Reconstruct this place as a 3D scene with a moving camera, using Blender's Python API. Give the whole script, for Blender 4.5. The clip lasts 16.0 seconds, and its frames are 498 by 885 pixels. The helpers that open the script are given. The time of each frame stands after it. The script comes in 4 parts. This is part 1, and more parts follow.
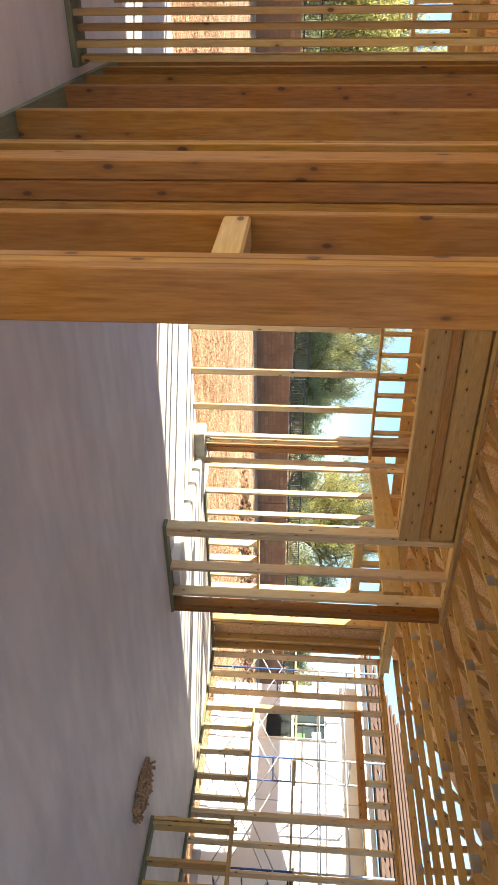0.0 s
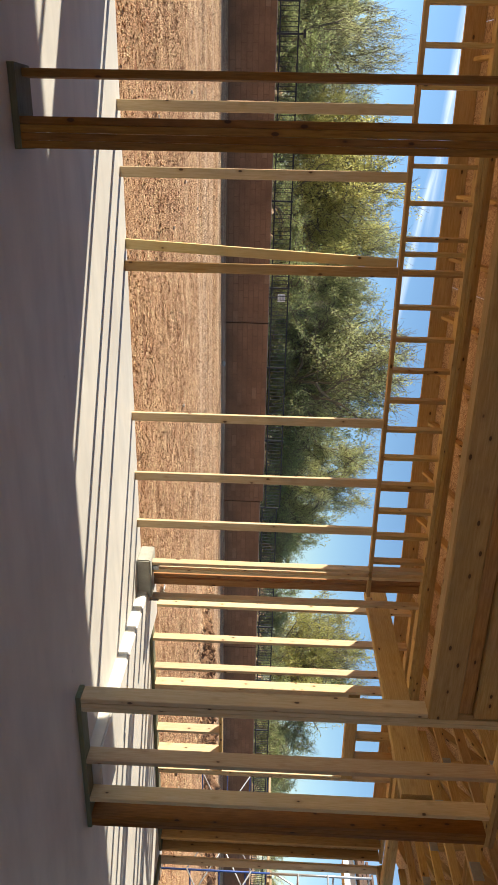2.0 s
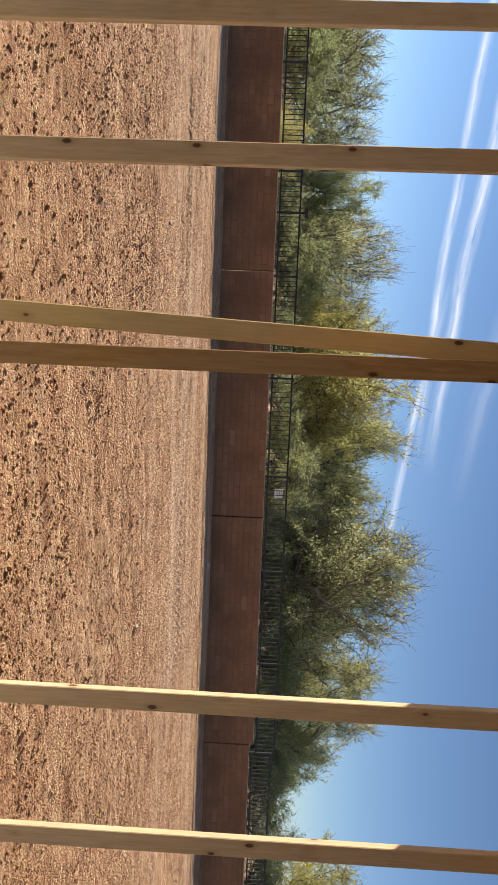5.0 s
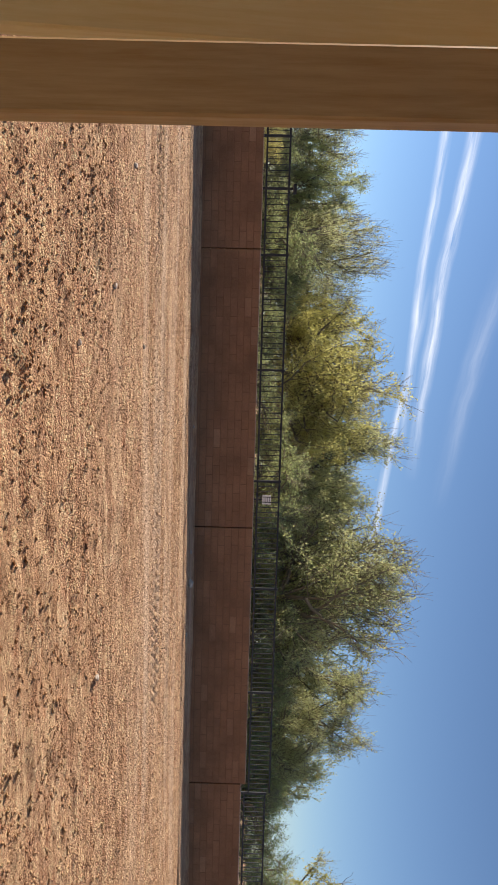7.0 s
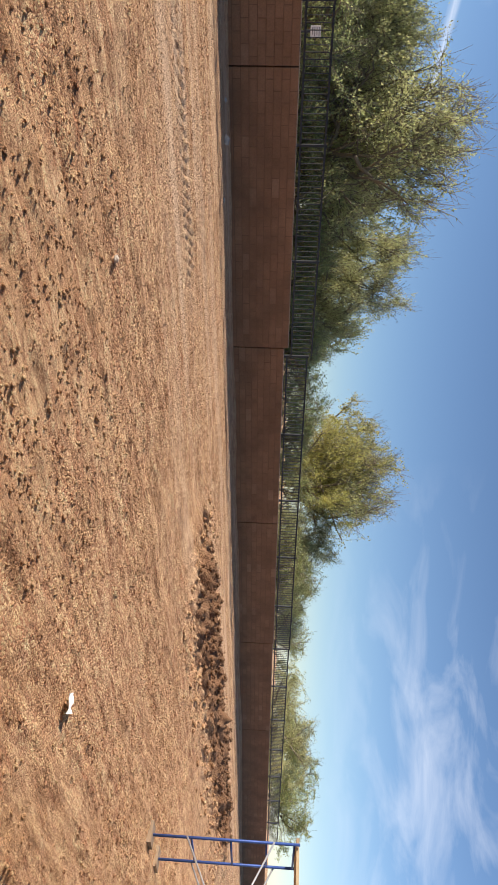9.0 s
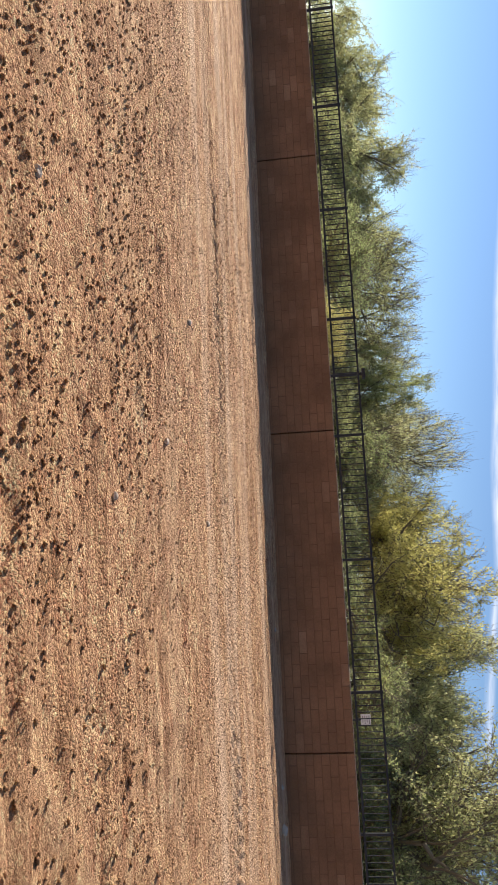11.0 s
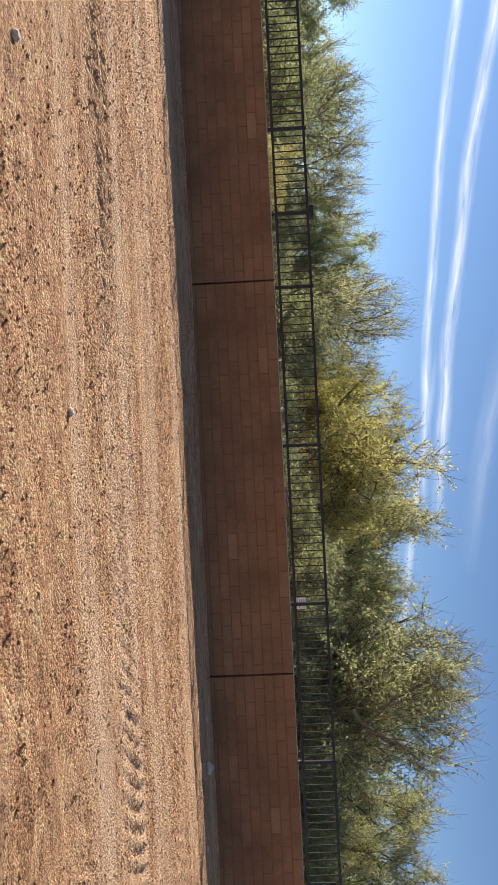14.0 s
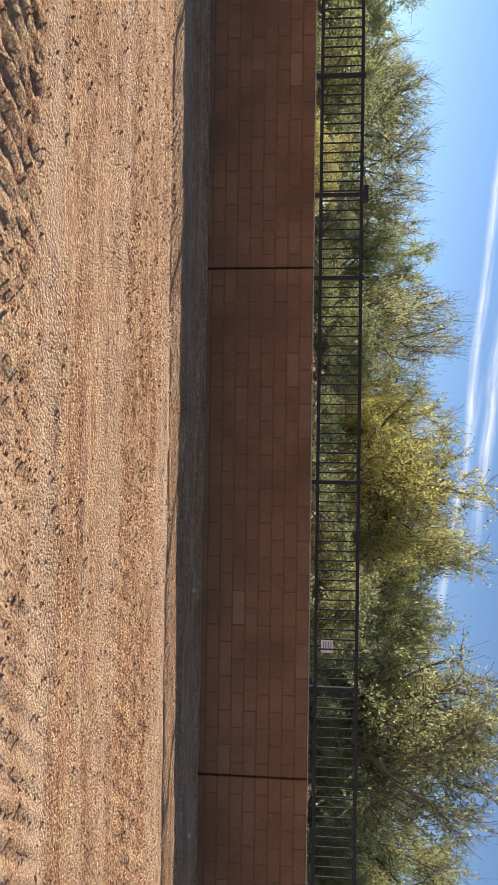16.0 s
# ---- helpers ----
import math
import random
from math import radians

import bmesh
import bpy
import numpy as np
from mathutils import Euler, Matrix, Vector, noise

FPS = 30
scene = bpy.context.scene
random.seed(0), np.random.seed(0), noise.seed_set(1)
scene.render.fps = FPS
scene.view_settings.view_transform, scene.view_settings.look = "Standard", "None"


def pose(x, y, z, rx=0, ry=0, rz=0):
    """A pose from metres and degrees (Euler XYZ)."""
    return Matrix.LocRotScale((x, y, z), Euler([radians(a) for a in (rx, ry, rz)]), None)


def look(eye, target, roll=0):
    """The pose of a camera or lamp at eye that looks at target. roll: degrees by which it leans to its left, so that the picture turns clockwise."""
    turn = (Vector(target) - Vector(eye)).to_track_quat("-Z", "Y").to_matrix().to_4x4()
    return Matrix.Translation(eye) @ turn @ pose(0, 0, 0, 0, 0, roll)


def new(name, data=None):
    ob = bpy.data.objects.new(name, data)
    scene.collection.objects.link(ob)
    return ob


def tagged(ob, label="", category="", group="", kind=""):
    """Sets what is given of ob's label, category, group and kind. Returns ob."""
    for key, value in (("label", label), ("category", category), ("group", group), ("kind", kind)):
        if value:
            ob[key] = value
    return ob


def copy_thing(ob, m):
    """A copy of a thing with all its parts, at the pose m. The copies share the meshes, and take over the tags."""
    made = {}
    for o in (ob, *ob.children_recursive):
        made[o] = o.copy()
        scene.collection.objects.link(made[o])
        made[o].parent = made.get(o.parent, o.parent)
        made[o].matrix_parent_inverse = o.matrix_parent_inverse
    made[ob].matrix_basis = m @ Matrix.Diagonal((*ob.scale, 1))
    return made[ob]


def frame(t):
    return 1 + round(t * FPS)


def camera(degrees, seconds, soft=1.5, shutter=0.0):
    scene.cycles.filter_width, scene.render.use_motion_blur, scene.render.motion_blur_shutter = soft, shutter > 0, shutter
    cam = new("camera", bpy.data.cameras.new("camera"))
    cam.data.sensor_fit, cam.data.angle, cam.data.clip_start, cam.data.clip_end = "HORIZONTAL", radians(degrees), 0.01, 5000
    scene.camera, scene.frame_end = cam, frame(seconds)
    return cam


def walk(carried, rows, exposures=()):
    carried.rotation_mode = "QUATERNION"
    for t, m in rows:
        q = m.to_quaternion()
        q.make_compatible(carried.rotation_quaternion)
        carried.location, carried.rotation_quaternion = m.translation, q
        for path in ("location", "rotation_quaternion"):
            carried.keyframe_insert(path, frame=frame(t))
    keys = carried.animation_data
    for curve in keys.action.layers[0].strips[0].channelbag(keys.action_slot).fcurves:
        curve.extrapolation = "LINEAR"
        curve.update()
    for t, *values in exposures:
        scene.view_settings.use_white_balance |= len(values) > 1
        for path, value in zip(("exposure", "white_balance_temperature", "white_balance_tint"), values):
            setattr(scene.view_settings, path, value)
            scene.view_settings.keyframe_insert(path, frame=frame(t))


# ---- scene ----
cam = camera(38.4, 16.0, 1.1)
PATH = [
    (0, (-0.008, 0.833, 1.483), (1.105, 2.489, 1.346), 91.9),
    (0.5, (0.333, 1.336, 1.498), (1.659, 2.828, 1.372), 91.8),
    (0.8, (0.554, 1.595, 1.499), (1.875, 3.094, 1.41), 92.1),
    (1, (0.7, 1.768, 1.496), (1.966, 3.314, 1.43), 92.0),
    (1.5, (1.045, 2.23, 1.433), (2.069, 3.948, 1.396), 91.8),
    (2, (1.362, 2.743, 1.4), (2.142, 4.584, 1.338), 91.9),
    (2.5, (1.576, 3.332, 1.423), (2.192, 5.232, 1.326), 92.3),
    (3, (1.81, 3.958, 1.459), (2.315, 5.889, 1.322), 92.7),
    (3.5, (1.959, 4.619, 1.432), (2.389, 6.568, 1.305), 92.8),
    (4, (2.135, 5.259, 1.406), (2.485, 7.225, 1.304), 92.6),
    (4.3, (2.259, 5.62, 1.418), (2.544, 7.598, 1.327), 92.5),
    (4.5, (2.317, 5.865, 1.425), (2.575, 7.846, 1.334), 92.7),
    (7, (2.798, 8.447, 1.278), (3.021, 10.434, 1.25), 91.7),
    (8, (3.106, 9.278, 1.251), (3.658, 11.199, 1.164), 92.1),
    (8.5, (3.187, 9.573, 1.238), (4.468, 11.106, 1.135), 92.0),
    (9, (3.207, 9.687, 1.232), (4.506, 11.204, 1.129), 92.4),
    (9.5, (3.312, 9.785, 1.241), (3.503, 11.772, 1.112), 91.9),
    (11.8, (3.125, 10.274, 1.168), (2.726, 12.219, 0.927), 86.0),
    (12, (3.083, 10.463, 1.164), (2.799, 12.43, 0.932), 84.7),
    (12.5, (2.995, 11.07, 1.14), (3.056, 13.064, 0.999), 84.9),
    (13, (3.015, 11.733, 1.117), (3.119, 13.73, 1.072), 85.6),
    (13.5, (3.035, 12.325, 1.099), (3.15, 14.318, 0.984), 86.9),
    (14, (2.907, 13.03, 1.092), (2.902, 15.028, 1.017), 87.2),
    (14.5, (2.793, 13.674, 1.106), (2.737, 15.672, 1.042), 87.9),
    (15, (2.676, 14.315, 1.128), (2.57, 16.308, 0.996), 88.1),
    (15.5, (2.715, 14.927, 1.162), (2.681, 16.918, 0.977), 89.8),
    (16, (2.651, 15.514, 1.238), (2.615, 17.505, 1.053), 90.7),
]
walk(cam, [(t, look(eye, target, roll)) for t, eye, target, roll in PATH],
     exposures=[(0.0, 2.0, 6500, 4), (0.5, 1.55, 6500, 4), (1.0, 1.15, 6500, 5), (2.5, 0.94, 6500, 7), (4.0, 0.68, 6550, 13), (9.0, 0.7, 6550, 13), (16.0, 0.76, 6550, 13)])

# ---- world, sun ----
SUN_DIR = Vector((-0.857, 0.515, 0)).normalized() * math.cos(radians(27)) + Vector((0, 0, math.sin(radians(27))))
world = bpy.data.worlds.new("sky")
scene.world = world
world.use_nodes = True
wt = world.node_tree
wt.nodes.clear()


def node(tree, kind, inputs=None, **props):
    n = tree.nodes.new(kind)
    for k, v in props.items():
        setattr(n, k, v)
    for k, v in (inputs or {}).items():
        if isinstance(v, bpy.types.NodeSocket):
            tree.links.new(v, n.inputs[k])
        else:
            n.inputs[k].default_value = v
    return n


def mth(tree, op, a, b=0.0, clamp=False):
    n = node(tree, "ShaderNodeMath", {0: a, 1: b}, operation=op)
    n.use_clamp = clamp
    return n.outputs[0]


sky = node(wt, "ShaderNodeTexSky", sky_type="NISHITA", sun_disc=False, sun_elevation=radians(27),
           sun_rotation=math.atan2(SUN_DIR.x, SUN_DIR.y), air_density=1.0, dust_density=0.0, ozone_density=4.0, altitude=1500.0)
# thin cirrus and contrails, by direction
gen = node(wt, "ShaderNodeTexCoord").outputs["Generated"]
sep = node(wt, "ShaderNodeSeparateXYZ", {0: gen})
az = mth(wt, "ARCTAN2", sep.outputs[0], sep.outputs[1])
el = mth(wt, "ARCSINE", sep.outputs[2])


def streak(slope, base, half, a0, a1, scale, seed):
    """A contrail: a soft band along el = base + slope * az between two azimuths."""
    wob = node(wt, "ShaderNodeTexNoise", {"Vector": gen, "Scale": 9.0, "Detail": 3.0}).outputs["Fac"]
    d = mth(wt, "SUBTRACT", el, mth(wt, "ADD", mth(wt, "MULTIPLY", az, slope), base))
    d = mth(wt, "ADD", d, mth(wt, "MULTIPLY", mth(wt, "SUBTRACT", wob, 0.5), half * 0.9))
    core = mth(wt, "SUBTRACT", 1.0, mth(wt, "DIVIDE", mth(wt, "ABSOLUTE", d), half), True)
    core = mth(wt, "POWER", core, 1.4)
    fade = mth(wt, "MULTIPLY", mth(wt, "MULTIPLY", mth(wt, "SUBTRACT", az, a0), 6.0, True),
               mth(wt, "MULTIPLY", mth(wt, "SUBTRACT", a1, az), 6.0, True))
    vec = node(wt, "ShaderNodeCombineXYZ", {0: mth(wt, "MULTIPLY", az, 5.0), 1: mth(wt, "MULTIPLY", d, 60.0), 2: seed})
    rag = node(wt, "ShaderNodeTexNoise", {"Vector": vec.outputs[0], "Scale": scale, "Detail": 5.0, "Roughness": 0.6}).outputs["Fac"]
    rag = mth(wt, "MULTIPLY", mth(wt, "SUBTRACT", rag, 0.28), 2.2, True)
    return mth(wt, "MULTIPLY", mth(wt, "MULTIPLY", core, fade), rag)


band = mth(wt, "MAXIMUM", streak(-0.06, 0.204, 0.009, -0.9, 0.14, 2.0, 1.0), streak(-0.1, 0.226, 0.012, -0.8, 0.16, 2.2, 5.0))
band = mth(wt, "MAXIMUM", band, mth(wt, "MULTIPLY", streak(-0.18, 0.203, 0.008, -0.12, 0.34, 1.6, 7.0), 0.9))
band = mth(wt, "MAXIMUM", band, mth(wt, "MULTIPLY", streak(-0.2, 0.285, 0.02, -0.2, 0.2, 1.2, 9.0), 0.25))
cv = node(wt, "ShaderNodeCombineXYZ", {0: mth(wt, "MULTIPLY", az, 3.0), 1: mth(wt, "MULTIPLY", el, 9.0), 2: 3.0})
ci = node(wt, "ShaderNodeTexNoise", {"Vector": cv.outputs[0], "Scale": 2.2, "Detail": 6.0, "Roughness": 0.55, "Distortion": 0.6}).outputs["Fac"]
ci = mth(wt, "MULTIPLY", mth(wt, "SUBTRACT", ci, 0.46), 2.6, True)
where = mth(wt, "MULTIPLY", mth(wt, "SUBTRACT", az, 0.72), 3.0, True)
high = mth(wt, "MULTIPLY", mth(wt, "SUBTRACT", el, 0.05), 9.0, True)
ci = mth(wt, "MULTIPLY", mth(wt, "MULTIPLY", ci, where), high)
band = mth(wt, "MAXIMUM", band, mth(wt, "MULTIPLY", ci, 0.5))
mixsky = node(wt, "ShaderNodeMix", {0: band, 6: sky.outputs[0], 7: (9.0, 9.4, 10.0, 1)}, data_type="RGBA")
bg = node(wt, "ShaderNodeBackground", {"Color": mixsky.outputs[2], "Strength": 0.08})
node(wt, "ShaderNodeOutputWorld", {"Surface": bg.outputs[0]})

sun = new("sun", bpy.data.lights.new("sun", "SUN"))
sun.data.energy, sun.data.angle, sun.data.color = 5.0, radians(0.53), (1.0, 0.93, 0.82)
sun.matrix_world = look((0, 0, 30), Vector((0, 0, 30)) - SUN_DIR)


# ---- materials ----
def material(name, rough=0.8, metal=0.0):
    m = bpy.data.materials.new(name)
    m.use_nodes = True
    t = m.node_tree
    b = t.nodes["Principled BSDF"]
    b.inputs["Roughness"].default_value, b.inputs["Metallic"].default_value = rough, metal
    b.inputs["Specular IOR Level"].default_value = 0.3
    return m, t, b


def ramp(t, fac, stops):
    r = node(t, "ShaderNodeValToRGB", {0: fac})
    e = r.color_ramp.elements
    while len(e) < len(stops):
        e.new(0.5)
    for k, (p, c) in zip(e, stops):
        k.position, k.color = p, (*c, 1)
    return r.outputs[0]


def mix(t, fac, a, b, blend="MIX"):
    return node(t, "ShaderNodeMix", {0: fac, 6: a, 7: b}, data_type="RGBA", blend_type=blend).outputs[2]


def bump(t, b, height, strength, dist):
    n = node(t, "ShaderNodeBump", {"Height": height, "Strength": strength, "Distance": dist})
    t.links.new(n.outputs[0], b.inputs["Normal"])


def noise_tex(t, vec, scale, detail=4.0, rough=0.55):
    return node(t, "ShaderNodeTexNoise", {"Vector": vec, "Scale": scale, "Detail": detail, "Roughness": rough}).outputs["Fac"]


def lumber_material(name, light, dark, knots=True):
    m, t, b = material(name, 0.72)
    obj = node(t, "ShaderNodeTexCoord").outputs["Object"]
    rnd = node(t, "ShaderNodeObjectInfo").outputs["Random"]
    off = node(t, "ShaderNodeCombineXYZ", {0: mth(t, "MULTIPLY", rnd, 7.0), 1: mth(t, "MULTIPLY", rnd, 3.0), 2: mth(t, "MULTIPLY", rnd, 31.0)})
    p = node(t, "ShaderNodeVectorMath", {0: obj, 1: off.outputs[0]}, operation="ADD").outputs[0]
    longp = node(t, "ShaderNodeMapping", {"Vector": p, "Scale": (1, 1, 0.07)}).outputs[0]
    grain = noise_tex(t, longp, 90.0, 6.0, 0.65)
    wide = noise_tex(t, longp, 14.0, 3.0)
    blot = noise_tex(t, p, 2.2, 3.0)
    c = ramp(t, grain, [(0.3, dark), (0.62, light)])
    c = mix(t, mth(t, "MULTIPLY", mth(t, "SUBTRACT", wide, 0.35), 1.2, True), c, (*dark, 1))
    tone = node(t, "ShaderNodeHueSaturation", {"Hue": mth(t, "ADD", 0.494, mth(t, "MULTIPLY", rnd, 0.016)), "Saturation": mth(t, "ADD", 0.93, mth(t, "MULTIPLY", blot, 0.3)),
                                               "Value": mth(t, "ADD", mth(t, "ADD", 0.62, mth(t, "MULTIPLY", rnd, 0.3)), mth(t, "MULTIPLY", blot, 0.3)), "Color": c}).outputs[0]
    if knots:
        kp = node(t, "ShaderNodeMapping", {"Vector": p, "Scale": (1, 1, 0.5)}).outputs[0]
        vor = node(t, "ShaderNodeTexVoronoi", {"Vector": kp, "Scale": 11.0, "Randomness": 1.0})
        sel = mth(t, "GREATER_THAN", node(t, "ShaderNodeSeparateColor", {0: vor.outputs["Color"]}).outputs[0], 0.2)
        halo = ramp(t, vor.outputs["Distance"], [(0.1, (1, 1, 1)), (0.3, (0, 0, 0))])
        core = ramp(t, vor.outputs["Distance"], [(0.09, (1, 1, 1)), (0.13, (0, 0, 0))])
        tone = mix(t, mth(t, "MULTIPLY", mth(t, "MULTIPLY", halo, sel), 0.4), tone, (dark[0] * 0.6, dark[1] * 0.45, dark[2] * 0.35, 1))
        tone = mix(t, mth(t, "MULTIPLY", mth(t, "MULTIPLY", core, sel), 0.85), tone, (0.06, 0.026, 0.012, 1))
    t.links.new(tone, b.inputs["Base Color"])
    bump(t, b, grain, 0.25, 0.002)
    return m


WOOD = lumber_material("framing lumber", (0.60, 0.405, 0.195), (0.44, 0.262, 0.105))
# same lumber with the bleaching of direct sun put into its colour
WOOD_SUNLIT = lumber_material("sunlit framing lumber", (0.74, 0.57, 0.37), (0.60, 0.42, 0.235))
WOOD_YELLOW = lumber_material("pale yellow lumber", (0.86, 0.69, 0.36), (0.77, 0.56, 0.25))
# same lumber with the indoor shade put into a darker brown
WOOD_SHADED = lumber_material("shaded brown lumber", (0.37, 0.178, 0.062), (0.22, 0.095, 0.028))
WOOD_RED = lumber_material("reddish lumber", (0.50, 0.27, 0.13), (0.32, 0.15, 0.065))
WOOD_GREY = lumber_material("weathered plank", (0.4, 0.3, 0.2), (0.25, 0.17, 0.1))
TREATED = lumber_material("treated sill plate", (0.20, 0.185, 0.11), (0.13, 0.12, 0.065), False)


def osb_material():
    m, t, b = material("strand board", 0.75)
    obj = node(t, "ShaderNodeTexCoord").outputs["Object"]
    warp = node(t, "ShaderNodeTexNoise", {"Vector": obj, "Scale": 6.0, "Detail": 2.0}).outputs["Color"]
    p = node(t, "ShaderNodeVectorMath", {0: obj, 1: warp}, operation="ADD").outputs[0]
    v = node(t, "ShaderNodeTexVoronoi", {"Vector": node(t, "ShaderNodeMapping", {"Vector": p, "Scale": (1, 2.6, 1.8)}).outputs[0], "Scale": 16.0})
    s = node(t, "ShaderNodeSeparateColor", {0: v.outputs["Color"]}).outputs[0]
    c = ramp(t, s, [(0.0, (0.3, 0.17, 0.08)), (0.5, (0.5, 0.31, 0.16)), (1.0, (0.62, 0.43, 0.24))])
    t.links.new(c, b.inputs["Base Color"])
    bump(t, b, s, 0.3, 0.002)
    return m


OSB = osb_material()


def concrete_material():
    m, t, b = material("concrete slab", 0.62)
    obj = node(t, "ShaderNodeTexCoord").outputs["Object"]
    big = noise_tex(t, obj, 0.55, 4.0, 0.6)
    mid = noise_tex(t, node(t, "ShaderNodeMapping", {"Vector": obj, "Scale": (0.45, 1.6, 1.0)}).outputs[0], 2.6, 5.0, 0.6)
    fine = noise_tex(t, obj, 120.0, 3.0, 0.7)
    c = ramp(t, big, [(0.3, (0.54, 0.495, 0.43)), (0.7, (0.69, 0.64, 0.56))])
    c = mix(t, mth(t, "MULTIPLY", mth(t, "SUBTRACT", mid, 0.40), 1.9, True), c, (0.47, 0.44, 0.395, 1))
    c = mix(t, 0.12, c, ramp(t, fine, [(0.35, (0.2, 0.19, 0.17)), (0.65, (0.7, 0.67, 0.6))]), "OVERLAY")
    spots = node(t, "ShaderNodeTexVoronoi", {"Vector": obj, "Scale": 2.3}).outputs["Distance"]
    c = mix(t, mth(t, "MULTIPLY", mth(t, "LESS_THAN", spots, 0.02), 0.6), c, (0.2, 0.15, 0.11, 1))
    t.links.new(c, b.inputs["Base Color"])
    t.links.new(mth(t, "ADD", 0.42, mth(t, "MULTIPLY", mid, 0.35)), b.inputs["Roughness"])
    bump(t, b, mth(t, "ADD", mth(t, "MULTIPLY", fine, 0.25), mid), 0.18, 0.004)
    return m


CONCRETE = concrete_material()


def dirt_material(name="desert dirt"):
    m, t, b = material(name, 0.95)
    b.inputs["Specular IOR Level"].default_value = 0.1
    obj = node(t, "ShaderNodeTexCoord").outputs["Object"]
    big = noise_tex(t, obj, 0.35, 5.0, 0.6)
    mid = noise_tex(t, obj, 2.6, 6.0, 0.65)
    fine = noise_tex(t, node(t, "ShaderNodeMapping", {"Vector": obj, "Scale": (0.6, 1.3, 1.0)}).outputs[0], 16.0, 8.0, 0.8)
    grit = noise_tex(t, obj, 90.0, 3.0, 0.7)
    c = ramp(t, mid, [(0.28, (0.46, 0.255, 0.13)), (0.5, (0.58, 0.35, 0.19)), (0.75, (0.66, 0.43, 0.25))])
    c = mix(t, mth(t, "MULTIPLY", mth(t, "SUBTRACT", big, 0.4), 1.8, True), c, (0.62, 0.385, 0.22, 1))
    c = mix(t, 0.55, c, ramp(t, fine, [(0.3, (0.25, 0.25, 0.25)), (0.7, (0.75, 0.75, 0.75))]), "OVERLAY")
    c = mix(t, 0.6, c, ramp(t, grit, [(0.32, (0.12, 0.12, 0.12)), (0.68, (0.86, 0.86, 0.86))]), "OVERLAY")
    svec = node(t, "ShaderNodeMapping", {"Vector": obj, "Scale": (1.3, 8.0, 1.0)}).outputs[0]
    comb = noise_tex(t, svec, 1.6, 7.0, 0.72)
    c = mix(t, 0.78, c, ramp(t, comb, [(0.32, (0.22, 0.2, 0.19)), (0.66, (0.76, 0.76, 0.76))]), "OVERLAY")
    grav = node(t, "ShaderNodeTexVoronoi", {"Vector": obj, "Scale": 52.0, "Randomness": 1.0})
    gcol = node(t, "ShaderNodeSeparateColor", {0: grav.outputs["Color"]}).outputs[0]
    gmask = mth(t, "MULTIPLY", mth(t, "SUBTRACT", noise_tex(t, node(t, "ShaderNodeMapping", {"Vector": obj, "Scale": (0.25, 1.0, 1.0)}).outputs[0], 1.1, 4.0, 0.6), 0.32), 5.0, True)
    c = mix(t, mth(t, "MULTIPLY", gmask, 0.5), c, ramp(t, gcol, [(0.1, (0.15, 0.13, 0.125)), (0.55, (0.5, 0.49, 0.48)), (0.92, (0.86, 0.84, 0.8))]), "OVERLAY")
    # shade of small pits put into the dirt colour by noise
    pitn = noise_tex(t, node(t, "ShaderNodeMapping", {"Vector": obj, "Scale": (0.6, 1.5, 1.0)}).outputs[0], 9.0, 5.0, 0.65)
    c = mix(t, mth(t, "MULTIPLY", mth(t, "MULTIPLY", mth(t, "SUBTRACT", 0.42, pitn), 9.0, True), 0.45), c, (0.24, 0.13, 0.07, 1))
    # pale wheel-packed lanes along the wall
    sp = node(t, "ShaderNodeSeparateXYZ", {0: obj})
    lane = node(t, "ShaderNodeTexNoise", {"Vector": node(t, "ShaderNodeCombineXYZ", {0: mth(t, "MULTIPLY", sp.outputs[0], 0.12), 1: mth(t, "MULTIPLY", sp.outputs[1], 2.4)}).outputs[0],
                                          "Scale": 1.0, "Detail": 3.0}).outputs["Fac"]
    zone = mth(t, "MULTIPLY", mth(t, "SUBTRACT", sp.outputs[1], 15.5), 0.4, True)
    lanes = mth(t, "MULTIPLY", mth(t, "MULTIPLY", mth(t, "SUBTRACT", lane, 0.46), 5.0, True), zone)
    c = mix(t, mth(t, "MULTIPLY", lanes, 0.7), c, (0.74, 0.51, 0.33, 1))
    # darker brown along the spoil ridge, broken up by noise
    off_r = mth(t, "SUBTRACT", sp.outputs[1], mth(t, "ADD", 17.1, mth(t, "MULTIPLY", sp.outputs[0], 0.05)))
    soil = mth(t, "SUBTRACT", 1.0, mth(t, "MULTIPLY", mth(t, "ABSOLUTE", off_r), 0.7), True)
    soil = mth(t, "MULTIPLY", soil, mth(t, "MULTIPLY", mth(t, "SUBTRACT", sp.outputs[0], 12.0), 0.5, True))
    soil = mth(t, "MULTIPLY", soil, mth(t, "MULTIPLY", mth(t, "SUBTRACT", 28.0, sp.outputs[0]), 0.3, True))
    soil = mth(t, "MULTIPLY", mth(t, "SUBTRACT", mth(t, "ADD", soil, mth(t, "MULTIPLY", pitn, 0.9)), 0.62), 4.0, True)
    c = mix(t, mth(t, "MULTIPLY", soil, 0.85), c, (0.19, 0.095, 0.052, 1))
    t.links.new(c, b.inputs["Base Color"])
    h = mth(t, "ADD", mth(t, "ADD", mth(t, "MULTIPLY", fine, 0.6), mth(t, "MULTIPLY", comb, 0.5)), mth(t, "MULTIPLY", grit, 0.3))
    h = mth(t, "ADD", h, mth(t, "MULTIPLY", mth(t, "MULTIPLY", mth(t, "SUBTRACT", 0.6, grav.outputs["Distance"]), gmask), 0.35))
    bump(t, b, h, 1.0, 0.06)
    return m


DIRT = dirt_material()


